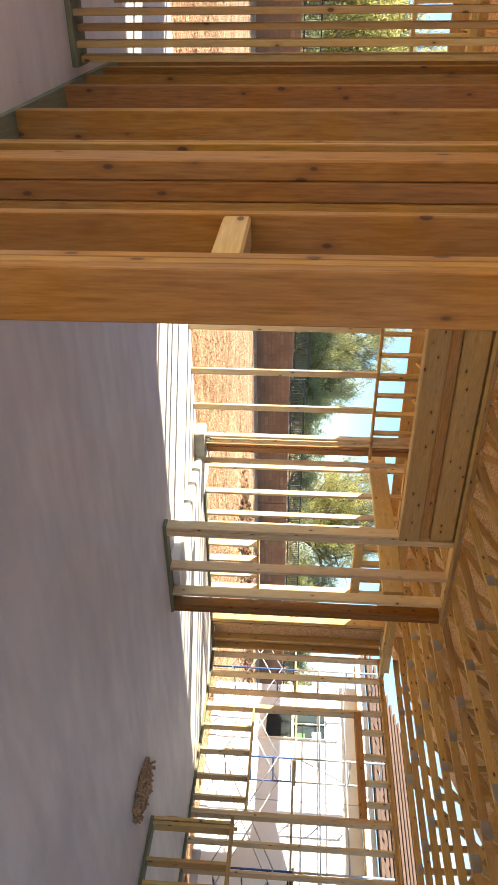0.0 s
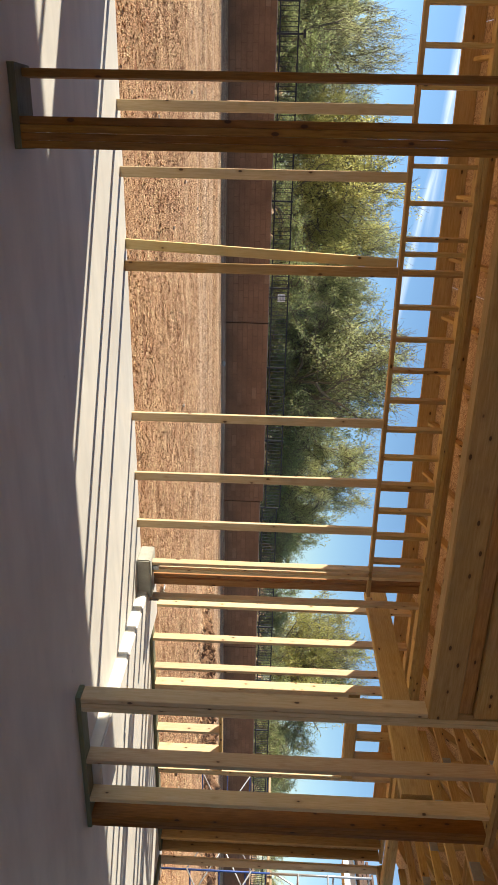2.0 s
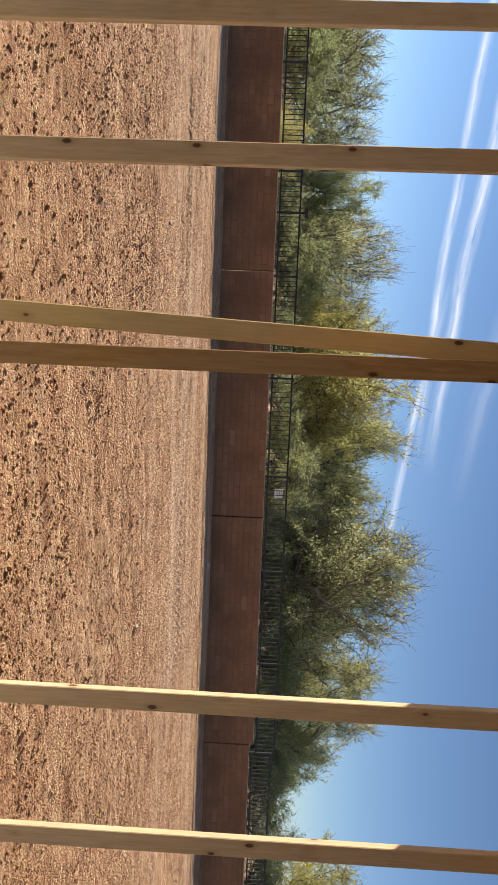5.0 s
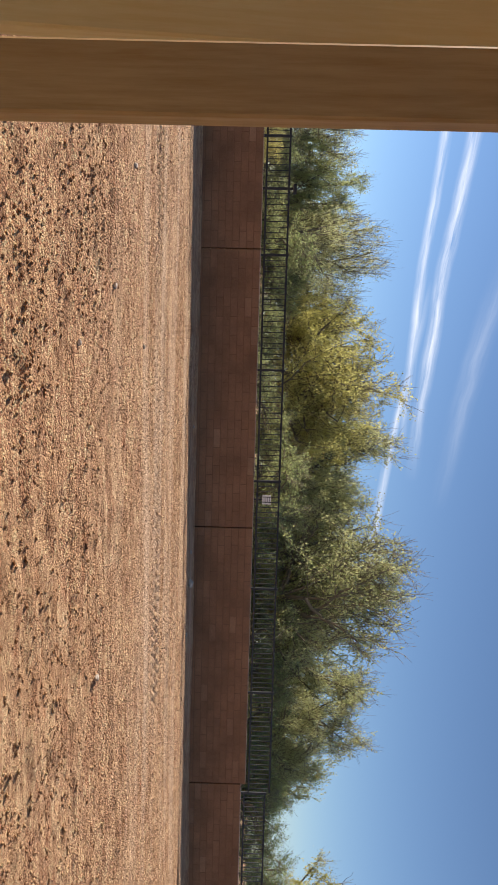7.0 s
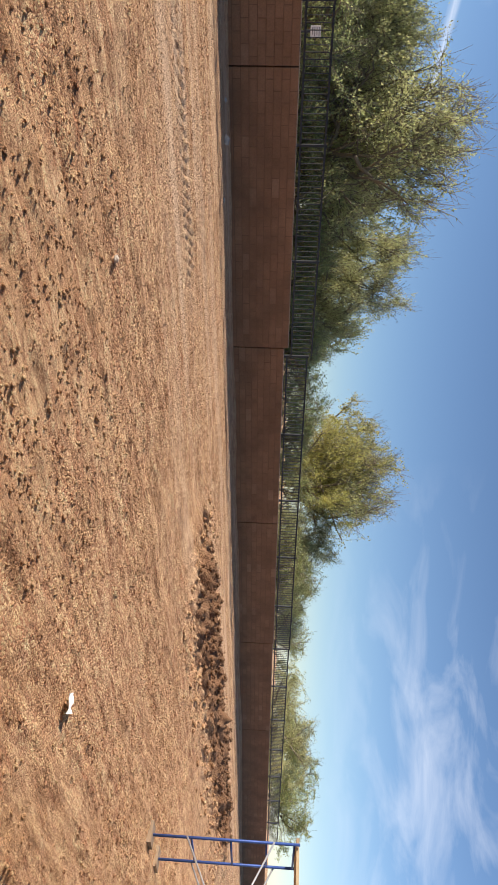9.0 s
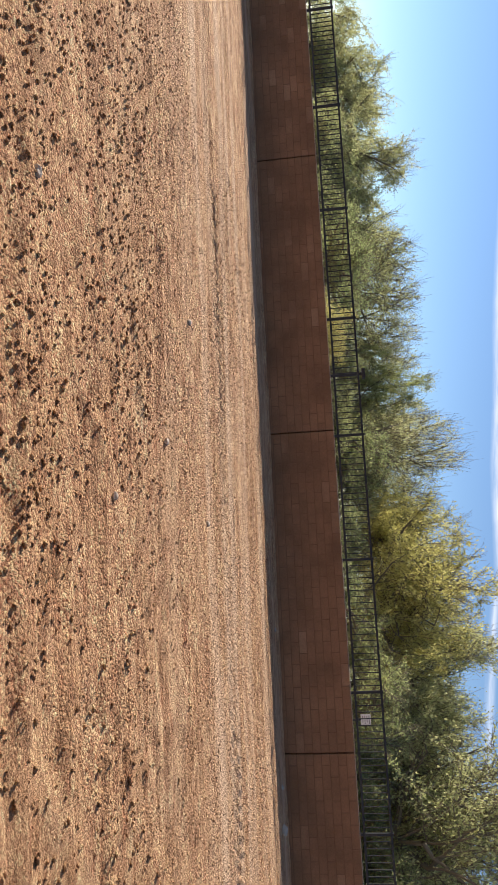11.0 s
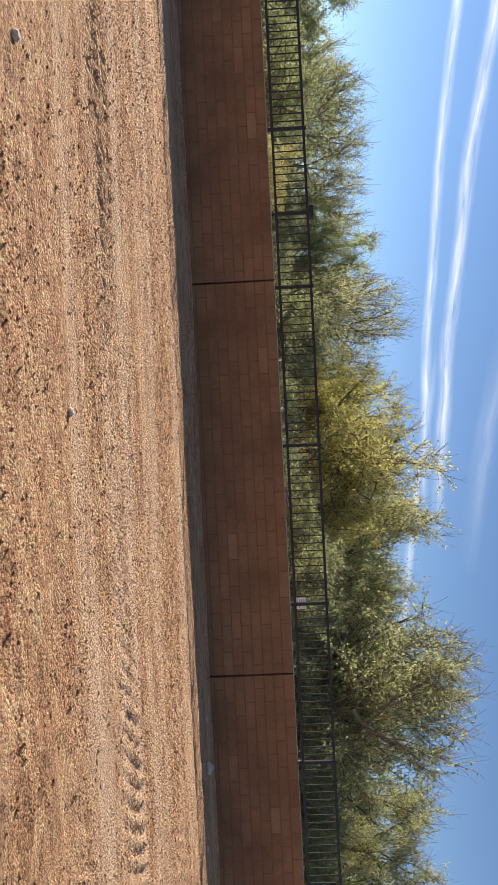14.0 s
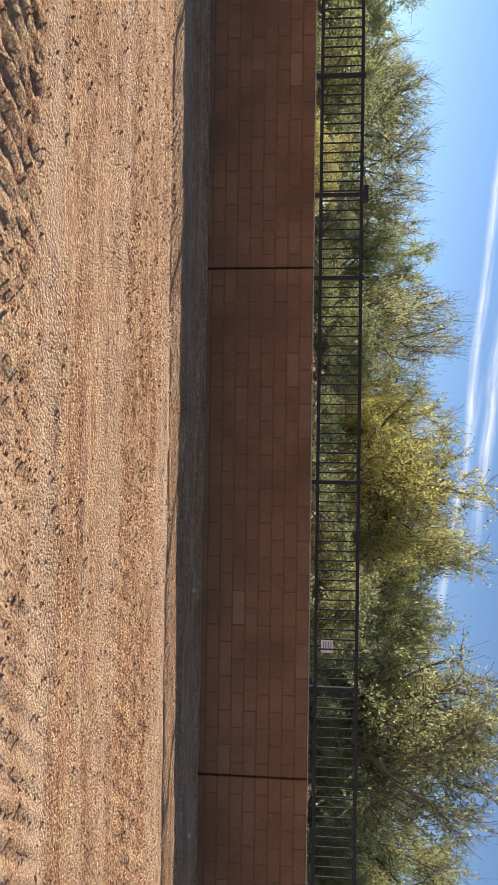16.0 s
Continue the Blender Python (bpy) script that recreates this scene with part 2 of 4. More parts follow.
def block_material():
    m, t, b = material("brown concrete block", 0.9)
    obj = node(t, "ShaderNodeTexCoord").outputs["Object"]
    rnd = node(t, "ShaderNodeObjectInfo").outputs["Random"]
    isl = node(t, "ShaderNodeNewGeometry").outputs["Random Per Island"]
    r = mth(t, "FRACT", mth(t, "ADD", rnd, isl))
    pos = node(t, "ShaderNodeNewGeometry").outputs["Position"]
    n1 = noise_tex(t, pos, 1.3, 4.0)
    n2 = noise_tex(t, pos, 45.0, 4.0, 0.7)
    c = ramp(t, r, [(0.0, (0.215, 0.115, 0.062)), (0.93, (0.24, 0.128, 0.07)), (1.0, (0.28, 0.16, 0.093))])
    c = mix(t, 0.6, c, ramp(t, n1, [(0.3, (0.3, 0.3, 0.3)), (0.7, (0.7, 0.7, 0.7))]), "OVERLAY")
    c = mix(t, 0.4, c, ramp(t, n2, [(0.3, (0.3, 0.3, 0.3)), (0.7, (0.7, 0.7, 0.7))]), "OVERLAY")
    t.links.new(c, b.inputs["Base Color"])
    bump(t, b, n2, 0.5, 0.004)
    return m


BLOCK = block_material()


def plain(name, col, rough=0.6, metal=0.0, vary=0.25, scale=6.0, grain=60.0):
    m, t, b = material(name, rough, metal)
    obj = node(t, "ShaderNodeTexCoord").outputs["Object"]
    n1, n2 = noise_tex(t, obj, scale, 4.0), noise_tex(t, obj, grain, 3.0)
    lo, hi = [tuple(min(1, k * f) for k in col) for f in (1 - vary, 1 + vary)]
    c = ramp(t, mth(t, "ADD", mth(t, "MULTIPLY", n1, 0.65), mth(t, "MULTIPLY", n2, 0.35)), [(0.3, lo), (0.7, hi)])
    t.links.new(c, b.inputs["Base Color"])
    bump(t, b, n2, 0.15, 0.002)
    return m


MORTAR = plain("brown mortar", (0.19, 0.10, 0.056), 0.95)
# greenish-grey concrete, with the shade on the pier put into its colour
PIER = plain("shaded pier concrete", (0.36, 0.345, 0.28), 0.9, 0.0, 0.2)
CAP = plain("pale wall cap", (0.42, 0.33, 0.26), 0.9)
IRON = plain("black iron", (0.03, 0.032, 0.036), 0.5, 0.3)
STUCCO = plain("white foam sheathing", (0.80, 0.80, 0.79), 0.85, 0.0, 0.04, 1.5, 20.0)
TRIM_GREY = plain("grey wrap", (0.42, 0.42, 0.43), 0.7, 0.0, 0.1)
VINYL = plain("white window frame", (0.72, 0.70, 0.62), 0.45, 0.0, 0.05)
GALV = plain("galvanized steel", (0.42, 0.43, 0.44), 0.42, 0.85, 0.2)
STEEL = plain("scaffold tube", (0.5, 0.5, 0.5), 0.45, 0.7, 0.2)
BLUE = plain("blue scaffold frame", (0.04, 0.08, 0.25), 0.5, 0.2)
RED = plain("red scaffold frame", (0.33, 0.04, 0.035), 0.5, 0.1)
TILE = plain("brown roof tile", (0.12, 0.075, 0.055), 0.85, 0.0, 0.35)
PAPER = plain("white paper scrap", (0.8, 0.8, 0.78), 0.8, 0.0, 0.05)
SIGN = plain("pale sign face", (0.62, 0.62, 0.6), 0.6, 0.0, 0.05)
INK = plain("grey print", (0.2, 0.2, 0.2), 0.7)
STONE = plain("field stone", (0.52, 0.43, 0.34), 0.9)
SAW = plain("sawdust and scraps", (0.42, 0.26, 0.14), 0.95, 0.0, 0.45, 30.0)
BARK = plain("grey-green bark", (0.17, 0.14, 0.095), 0.9)
UNLIT_ROOM = plain("unlit room black", (0.05, 0.05, 0.05), 0.9)
GREENBOX = plain("green sticker", (0.1, 0.3, 0.06), 0.6)

m, t, b = material("window glass", 0.03)
b.inputs["Base Color"].default_value = (0.02, 0.025, 0.025, 1)
b.inputs["Specular IOR Level"].default_value = 0.6
GLASS = m


def leaf_material(name, a, c2):
    m, t, b = material(name, 0.75)
    isl = node(t, "ShaderNodeNewGeometry").outputs["Random Per Island"]
    pos = node(t, "ShaderNodeNewGeometry").outputs["Position"]
    rnd = node(t, "ShaderNodeObjectInfo").outputs["Random"]
    n1 = noise_tex(t, pos, 0.9, 3.0)
    f = mth(t, "ADD", mth(t, "MULTIPLY", isl, 0.5), mth(t, "ADD", mth(t, "MULTIPLY", n1, 0.7), mth(t, "MULTIPLY", mth(t, "SUBTRACT", rnd, 0.5), 0.3)))
    c = ramp(t, f, [(0.25, a), (0.95, c2)])
    t.links.new(c, b.inputs["Base Color"])
    tr = node(t, "ShaderNodeBsdfTranslucent", {"Color": c})
    mx = node(t, "ShaderNodeMixShader", {0: 0.62, 1: b.outputs[0], 2: tr.outputs[0]})
    t.links.new(mx.outputs[0], t.nodes["Material Output"].inputs["Surface"])
    return m


LEAF = leaf_material("olive leaves", (0.34, 0.37, 0.15), (0.66, 0.64, 0.32))
LEAF_Y = leaf_material("yellow-green leaves", (0.36, 0.35, 0.11), (0.68, 0.62, 0.22))
LEAF_D = leaf_material("deep green leaves", (0.25, 0.31, 0.12), (0.52, 0.54, 0.24))


# ---- mesh helpers ----
def put(name, mesh, parent=None, m=None, label="", category="", group="", kind=""):
    ob = new(name, mesh)
    if parent is not None:
        ob.parent = parent
    if m is not None:
        ob.matrix_basis = m
    return tagged(ob, label, category, group, kind)


def root(name, label, category, x=0, y=0, z=0, group="", kind=""):
    ob = new(name)
    ob.location = (x, y, z)
    ob.empty_display_size = 0.1
    return tagged(ob, label, category, group, kind)


def mesh_of(name, verts, faces, mat, smooth=False):
    me = bpy.data.meshes.new(name)
    me.from_pydata(verts, [], faces)
    me.materials.append(mat)
    if smooth:
        me.shade_smooth()
    me.update()
    return me


CACHE = {}


def prism(w, d, length, mat, ch=None):
    """A sawn board of section w x d, chamfered along its length, centred, its length along local z."""
    key = (round(w, 3), round(d, 3), round(length, 3), mat.name)
    if key not in CACHE:
        c = min(w, d) * 0.09 if ch is None else ch
        a, e = w / 2, d / 2
        ring = [(a - c, -e), (a, -e + c), (a, e - c), (a - c, e), (-a + c, e), (-a, e - c), (-a, -e + c), (-a + c, -e)]
        v = [(x, y, -length / 2) for x, y in ring] + [(x, y, length / 2) for x, y in ring]
        f = [tuple(range(7, -1, -1)), tuple(range(8, 16))] + [(i, (i + 1) % 8, 8 + (i + 1) % 8, 8 + i) for i in range(8)]
        CACHE[key] = mesh_of("board", v, f, mat)
    return CACHE[key]


def bar(name, parent, x0, x1, y0, y1, z0, z1, mat=WOOD, label=""):
    """An axis-aligned board in world metres."""
    dx, dy, dz = x1 - x0, y1 - y0, z1 - z0
    base = parent.location if parent is not None else Vector((0, 0, 0))
    c = Vector(((x0 + x1) / 2, (y0 + y1) / 2, (z0 + z1) / 2)) - base
    big = max(dx, dy, dz)
    if big == dz:
        me, rot = prism(dx, dy, dz, mat), (0, 0, 0)
    elif big == dx:
        me, rot = prism(dz, dy, dx, mat), (0, 90, 0)
    else:
        me, rot = prism(dx, dz, dy, mat), (90, 0, 0)
    return put(name, me, parent, pose(c.x, c.y, c.z, *rot), label)


def stick(name, parent, a, b, w, d, mat=WOOD, label=""):
    """A board from a to b in world metres; d is its width in the upright plane through it."""
    base = parent.location if parent is not None else Vector((0, 0, 0))
    a, b = Vector(a) - base, Vector(b) - base
    z = (b - a).normalized()
    x = z.cross(Vector((0, 0, 1)))
    x = x.normalized() if x.length > 1e-3 else Vector((1, 0, 0))
    y = z.cross(x)
    rot = Matrix((x, y, z)).transposed().to_4x4()
    return put(name, prism(w, d, round((b - a).length, 3), mat), parent, Matrix.Translation((a + b) / 2) @ rot, label)


def tube_mesh(r, length, mat, sides=10):
    key = ("tube", round(r, 4), round(length, 3), mat.name)
    if key not in CACHE:
        ring = [(r * math.cos(2 * math.pi * i / sides), r * math.sin(2 * math.pi * i / sides)) for i in range(sides)]
        v = [(x, y, -length / 2) for x, y in ring] + [(x, y, length / 2) for x, y in ring]
        f = [tuple(range(sides - 1, -1, -1)), tuple(range(sides, 2 * sides))] + [(i, (i + 1) % sides, sides + (i + 1) % sides, sides + i) for i in range(sides)]
        CACHE[key] = mesh_of("tube", v, f, mat, True)
    return CACHE[key]


def pipe(name, parent, a, b, r, mat, label=""):
    base = parent.location if parent is not None else Vector((0, 0, 0))
    a, b = Vector(a) - base, Vector(b) - base
    rot = (b - a).to_track_quat("Z", "Y").to_matrix().to_4x4()
    return put(name, tube_mesh(r, round((b - a).length, 3), mat), parent, Matrix.Translation((a + b) / 2) @ rot, label)


# ---- ground ----
SLAB_X0, SLAB_X1, SLAB_Y0, SLAB_Y1 = -7.0, 11.0, -7.0, 9.52
WALL_Y = 24.03


def ground_height(x, y):
    """Yard level: low by the slab, rising a little to the wall; ridges and wheel ruts along it."""
    z = -0.27 + 0.13 * np.clip((y - 15) / 9, 0, 1)
    return z


def axis(parts):
    out = []
    for a, b2, step in parts:
        out.append(np.arange(a, b2, step))
    out.append(np.array([parts[-1][1]]))
    return np.concatenate(out)


def smooth_noise(x, y, fx, fy, seed):
    """Cheap value noise on a lattice, smoothly joined."""
    rng = np.random.RandomState(seed)
    tab = rng.rand(256, 256)
    u, v = x * fx, y * fy
    iu, iv = np.floor(u).astype(int), np.floor(v).astype(int)
    fu, fv = u - iu, v - iv
    fu, fv = fu * fu * (3 - 2 * fu), fv * fv * (3 - 2 * fv)
    g = lambda i, j: tab[i % 256, j % 256]
    return (g(iu, iv) * (1 - fu) + g(iu + 1, iv) * fu) * (1 - fv) + (g(iu, iv + 1) * (1 - fu) + g(iu + 1, iv + 1) * fu) * fv - 0.5


def full_height(x, y):
    z = ground_height(x, y)
    near = np.clip((y - 9.4) / 0.6, 0, 1) * np.clip((26 - y) / 2, 0, 1) * np.clip((x + 14) / 3, 0, 1) * np.clip((42 - x) / 4, 0, 1)
    far_lane = np.clip((y - 16.5) / 1.5, 0, 1)
    # clods, stretched along the direction of grading
    rough = 0.03 * smooth_noise(x, y, 0.9, 3.0, 1) + 0.022 * smooth_noise(x, y, 2.5, 8.0, 2) + 0.028 * smooth_noise(x, y, 3.2, 16, 3) + 0.02 * smooth_noise(x, y, 9, 26, 4)
    lump = np.clip(smooth_noise(x, y, 4.0, 13.0, 5) - 0.2, 0, 1) * 0.06
    ruts = 0.035 * smooth_noise(x, y, 0.10, 4.2, 6) + 0.03 * smooth_noise(x, y, 0.35, 9.0, 7)
    # tyre lanes: slanting lug prints, broken up where the soil is loose
    worn = np.clip(0.95 + 1.3 * smooth_noise(x, y, 0.35, 0.9, 9), 0, 1)
    lane = np.exp(-((y - 18.78 - 0.02 * x) / 0.42) ** 4) + 0.4 * np.exp(-((y - 20.9 - 0.02 * x) / 0.5) ** 4)
    lugs = 0.026 * lane * worn * np.clip(np.sin((x - 0.67 * y + 0.3 * smooth_noise(x, y, 0.8, 0.8, 10)) * 2 * np.pi / 0.17), -0.5, 1)
    # furrows scraped by the grader and a wheel track bending away from the house
    furrow = 0.045 * np.clip(smooth_noise(x, y + 0.12 * np.sin(x * 0.5), 0.22, 3.4, 14) - 0.12, 0, 1) * (1 - far_lane) * 2
    bend = y - 14.35 - 0.9 * np.clip(x - 2.6, -3, 3) - 0.12 * np.sin(3.1 * x)
    track = (0.028 * np.exp(-(bend / 0.09) ** 2) - 0.016 * np.exp(-((bend - 0.2) / 0.1) ** 2)) * np.clip((x - 1.6) / 0.5, 0, 1) * np.clip((3.9 - x) / 0.5, 0, 1)
    lugs = lugs + furrow + track * (0.6 + 1.2 * smooth_noise(x, y, 5, 5, 15))
    z = z + near * ((1 - 0.5 * far_lane) * (rough + lump) + far_lane * ruts + lugs + 0.04 * smooth_noise(x, y, 0.4, 0.5, 8))
    # spoil ridge towards the right end of the yard, a footing of washed soil at the wall
    ridge = np.exp(-((y - 18.0 - 0.05 * (x - 18)) / 1.2) ** 2) * np.clip((x - 11.5) / 2, 0, 1) * np.clip((30 - x) / 4, 0, 1)
    z = z + ridge * (0.14 + 0.22 * (smooth_noise(x, y, 1.5, 2.0, 11) + 0.2) + 0.26 * smooth_noise(x, y, 4, 7, 12) + 0.22 * smooth_noise(x, y, 7, 12, 13))
    z = z + 0.05 * np.exp(-((y - WALL_Y) / 0.35) ** 2) * near
    return z


gx = axis([(-3000, -300, 400), (-300, -30, 30), (-30, -10, 1.0), (-10, -2, 0.16), (-2, 8, 0.038), (8, 16, 0.07), (16, 26, 0.12), (26, 32, 0.3), (32, 50, 1.5), (50, 300, 40), (300, 3000, 450)])
gy = axis([(-3000, -300, 400), (-300, -20, 30), (-20, 9.2, 2.0), (9.2, 17, 0.035), (17, 24.6, 0.05), (24.6, 34, 0.5), (34, 60, 3), (60, 300, 40), (300, 3000, 450)])
GX, GY = np.meshgrid(gx, gy)
GZ = full_height(GX, GY)
nx, ny = len(gx), len(gy)
gv = np.stack([GX.ravel(), GY.ravel(), GZ.ravel()], 1)
ii = (np.arange(ny - 1)[:, None] * nx + np.arange(nx - 1)[None, :]).ravel()
gf = np.stack([ii, ii + 1, ii + nx + 1, ii + nx], 1)


def quads(name, verts, faces, mat, smooth=False):
    """A mesh from arrays of points and of faces with equally many corners."""
    me = bpy.data.meshes.new(name)
    k = faces.shape[1]
    me.vertices.add(len(verts))
    me.vertices.foreach_set("co", np.asarray(verts, np.float32).ravel())
    me.loops.add(faces.size)
    me.loops.foreach_set("vertex_index", faces.astype(np.int32).ravel())
    me.polygons.add(len(faces))
    me.polygons.foreach_set("loop_start", np.arange(0, faces.size, k, dtype=np.int32))
    me.polygons.foreach_set("loop_total", np.full(len(faces), k, np.int32))
    me.materials.append(mat)
    me.update(calc_edges=True)
    me.validate()
    if smooth:
        me.shade_smooth()
    return me


put("ground", quads("ground", gv, gf, DIRT, True), None, None, "bare graded reddish-tan desert dirt with clods and ruts", "ground", "", "structure")


# ---- slab ----
def slab():
    """The slab in plan, with a jog out to the yard at its right end, extruded and eased."""
    bm = bmesh.new()
    ring = [(SLAB_X0, SLAB_Y0), (SLAB_X1, SLAB_Y0), (SLAB_X1, 10.0), (6.2, 10.0), (6.2, SLAB_Y1), (SLAB_X0, SLAB_Y1)]
    base = bm.faces.new([bm.verts.new((x, y, -0.4)) for x, y in ring])
    up = bmesh.ops.extrude_face_region(bm, geom=[base])
    bmesh.ops.translate(bm, vec=(0, 0, 0.4), verts=[v for v in up["geom"] if isinstance(v, bmesh.types.BMVert)])
    bmesh.ops.recalc_face_normals(bm, faces=bm.faces[:])
    bmesh.ops.bevel(bm, geom=bm.edges[:], offset=0.012, segments=2, affect="EDGES")
    me = bpy.data.meshes.new("floor")
    bm.to_mesh(me)
    me.materials.append(CONCRETE)
    return put("floor", me, None, None, "smooth grey concrete slab floor with faint stains", "floor", "", "structure")


slab()

RAISE = 0.11
bm = bmesh.new()
bmesh.ops.create_cube(bm, size=1.0, matrix=Matrix.LocRotScale((6.25, 8.39, RAISE / 2 - 0.02), None, (0.66, 2.76, RAISE + 0.04)))
bmesh.ops.bevel(bm, geom=bm.edges[:], offset=0.015, segments=3, affect="EDGES")
me = bpy.data.meshes.new("curb")
bm.to_mesh(me)
me.materials.append(CONCRETE)
put("curb", me, None, None, "raised concrete curb running back from the pier", "floor", "", "structure")

# ---- stud walls ----
S, D6 = 0.038, 0.14
TOP = 3.22


def stud(wall, x, y, z0, z1, w=S, d=D6, mat=WOOD):
    return bar("stud", wall, x - w / 2, x + w / 2, y - d / 2, y + d / 2, z0, z1, mat)


# outer wall on the yard side
yB = 9.39
wallB = root("wall_north", "open exterior stud wall of new lumber, coloured pale for sunlight, on a slab edge", "stud wall", 0, yB, 0, "", "structure")
# out of view; panel added to cast the wide shade band on the slab
bar("sheathing", wallB, -1.9, -0.1, yB + 0.03, yB + 0.042, 0.0, 3.07, OSB)
for x in (-0.12, -0.9, -1.88, -2.5, -3.1, -3.7, -4.3):
    stud(wallB, x, yB, 0.04, 2.50, 0.038, 0.05, WOOD_SUNLIT)
bar("bottom_plate", wallB, -6.9, -0.1, yB - 0.045, yB + 0.045, 0.0, 0.038, TREATED)
for x in (0.14, 1.11, 1.64, 3.93, 4.59, 5.15):
    stud(wallB, x, yB, 0.0, 2.50, 0.088, 0.04, WOOD_SUNLIT)
stud(wallB, 2.452, yB, 0.0, 2.50, 0.09, 0.04)
stick("stud", wallB, (2.265, 9.48, 0.0), (2.385, 9.48, 2.498), 0.038, 0.089, WOOD_YELLOW)
bar("rail", wallB, -6.9, 5.95, yB - 0.045, yB + 0.045, 2.50, 2.538)
x = -1.2
while x < 5.8:
    stud(wallB, x, yB, 2.538, 3.08, 0.038, 0.089)
    x += 0.305
for x in (2.24, 2.40, 4.59, 5.15):
    stud(wallB, x + 0.045, yB, 2.538, 3.08, 0.038, 0.089)
bar("top_plate", wallB, -6.9, 10.7, yB - 0.07, yB + 0.07, 3.08, 3.118)
bar("top_plate", wallB, -6.9, 10.7, yB - 0.07, yB + 0.07, 3.12, 3.158)

# right part of that wall, on a jog of the slab: trimmers, a window opening with its header
yR = 9.85
wallR = root("wall_north_jog", "open stud wall on a slab jog with a framed window opening", "stud wall", 8.0, yR, 0, "", "structure")
bar("bottom_plate", wallR, 6.34, 9.95, yR - 0.07, yR + 0.07, 0.0, 0.038, TREATED)
for x in (6.5, 7.0, 7.45):
    stud(wallR, x, yR, 0.04, 3.12, 0.04, 0.11, WOOD_SUNLIT)
for x in (7.70, 7.74, 7.78, 9.12, 9.16):
    stud(wallR, x, yR, 0.04, 3.12 if x in (7.70, 9.16) else 2.47, mat=WOOD_SUNLIT)
for x in (8.1, 8.45, 8.8):
    stud(wallR, x, yR, 0.04, 0.85, mat=WOOD_SUNLIT)
    stud(wallR, x, yR, 2.62, 3.12)
bar("sill", wallR, 7.80, 9.10, yR - 0.07, yR + 0.07, 0.85, 0.888)
bar("header", wallR, 7.76, 9.14, yR - 0.07, yR + 0.07, 2.47, 2.618)
bar("top_plate", wallR, 6.34, 10.72, yR - 0.07, yR + 0.07, 3.12, 3.158)
for x in (9.9, 9.94):
    stud(wallR, x, yR, 0.04, 3.12)
bar("cross_beam", wallR, 6.22, 6.30, 7.02, yR, 2.55, 2.80)

# concrete pier with its post pack
pier = root("corner_post", "built-up lumber post pack on a short concrete pier", "post", 5.85, yB, 0)
bm = bmesh.new()
bmesh.ops.create_cube(bm, size=1.0, matrix=Matrix.LocRotScale((-0.09, 0, 0.075), None, (0.47, 0.30, 0.15)))
bmesh.ops.bevel(bm, geom=bm.edges[:], offset=0.012, segments=2, affect="EDGES")
me = bpy.data.meshes.new("pier")
bm.to_mesh(me)
me.materials.append(PIER)
put("pier", me, pier, None, "raised grey concrete pier")
for x, w, z1, mt in ((5.63, 0.04, 3.08, WOOD_SUNLIT), (5.715, 0.038, 3.08, WOOD_SUNLIT), (6.075, 0.04, 3.08, WOOD_SUNLIT)):
    bar("stud", pier, x - w / 2, x + w / 2, yB - 0.045, yB + 0.045, 0.15 if x < 6 else 0.11, z1, mt)
bar("stud", pier, 5.79, 5.83, yB + 0.02, yB + 0.1, 0.15, 3.08, WOOD_RED)
bar("post", pier, 5.86, 5.95, yB + 0.04, yB + 0.13, 0.15, 3.08, WOOD_RED, "reddish solid post")
bar("anchor_strap", pier, 5.655, 5.70, yB - 0.05, yB + 0.05, 0.15, 0.22, GALV, "galvanized post base strap")
bar("anchor_strap", pier, 6.10, 6.106, yB - 0.05, yB + 0.05, 0.11, 0.21, GALV)

# strand board panel closing the corner
panel = root("wall_corner", "strand board sheathing on studs at the corner", "sheathed wall", 0, yR, 0, "", "structure")
bar("sheathing", panel, 9.985, 10.68, yR + 0.072, yR + 0.084, 0.04, 3.11, OSB)
for x in (10.0, 10.42, 10.66):
    bar("stud", panel, x - 0.02, x + 0.02, yR - 0.07, yR + 0.07, 0.04, 3.11)
bar("bottom_plate", panel, 9.985, 10.68, yR - 0.07, yR + 0.07, 0.0, 0.038, TREATED)

# inner wall with the wide opening
yA = 6.93
wallA = root("wall_inner", "interior stud wall with a wide headed opening", "stud wall", 0, yA, 0, "", "structure")
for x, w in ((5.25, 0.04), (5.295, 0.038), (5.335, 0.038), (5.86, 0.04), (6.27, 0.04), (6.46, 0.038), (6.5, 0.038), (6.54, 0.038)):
    stud(wallA, x, yA, 0.04, 2.62 if x == 5.25 else TOP, w, D6, WOOD_SHADED if x > 6.45 else WOOD_SUNLIT)
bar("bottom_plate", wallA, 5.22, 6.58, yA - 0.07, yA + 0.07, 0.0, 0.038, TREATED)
# left post pack takes the lumber colour that carries painted shade
stud(wallA, 1.06, yA, 0.04, TOP, 0.04, D6, WOOD_SHADED)
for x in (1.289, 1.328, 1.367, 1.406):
    stud(wallA, x, yA - 0.1, 0.04, TOP - 0.1, 0.038, D6, WOOD_SHADED)
for x in (-0.9, -0.3, 0.2):
    stud(wallA, x, yA, 0.04, TOP)
bar("bottom_plate", wallA, 1.02, 1.43, yA - 0.17, yA + 0.07, 0.0, 0.038, TREATED)
bar("header", wallA, 1.427, 5.27, yA - 0.075, yA + 0.075, 2.62, 2.845, WOOD)
bar("header_core", wallA, 1.427, 5.25, yA - 0.025, yA + 0.025, 2.847, 2.953, WOOD_RED)
bar("header", wallA, 1.427, 5.25, yA - 0.075, yA + 0.075, 2.955, 3.2, WOOD)
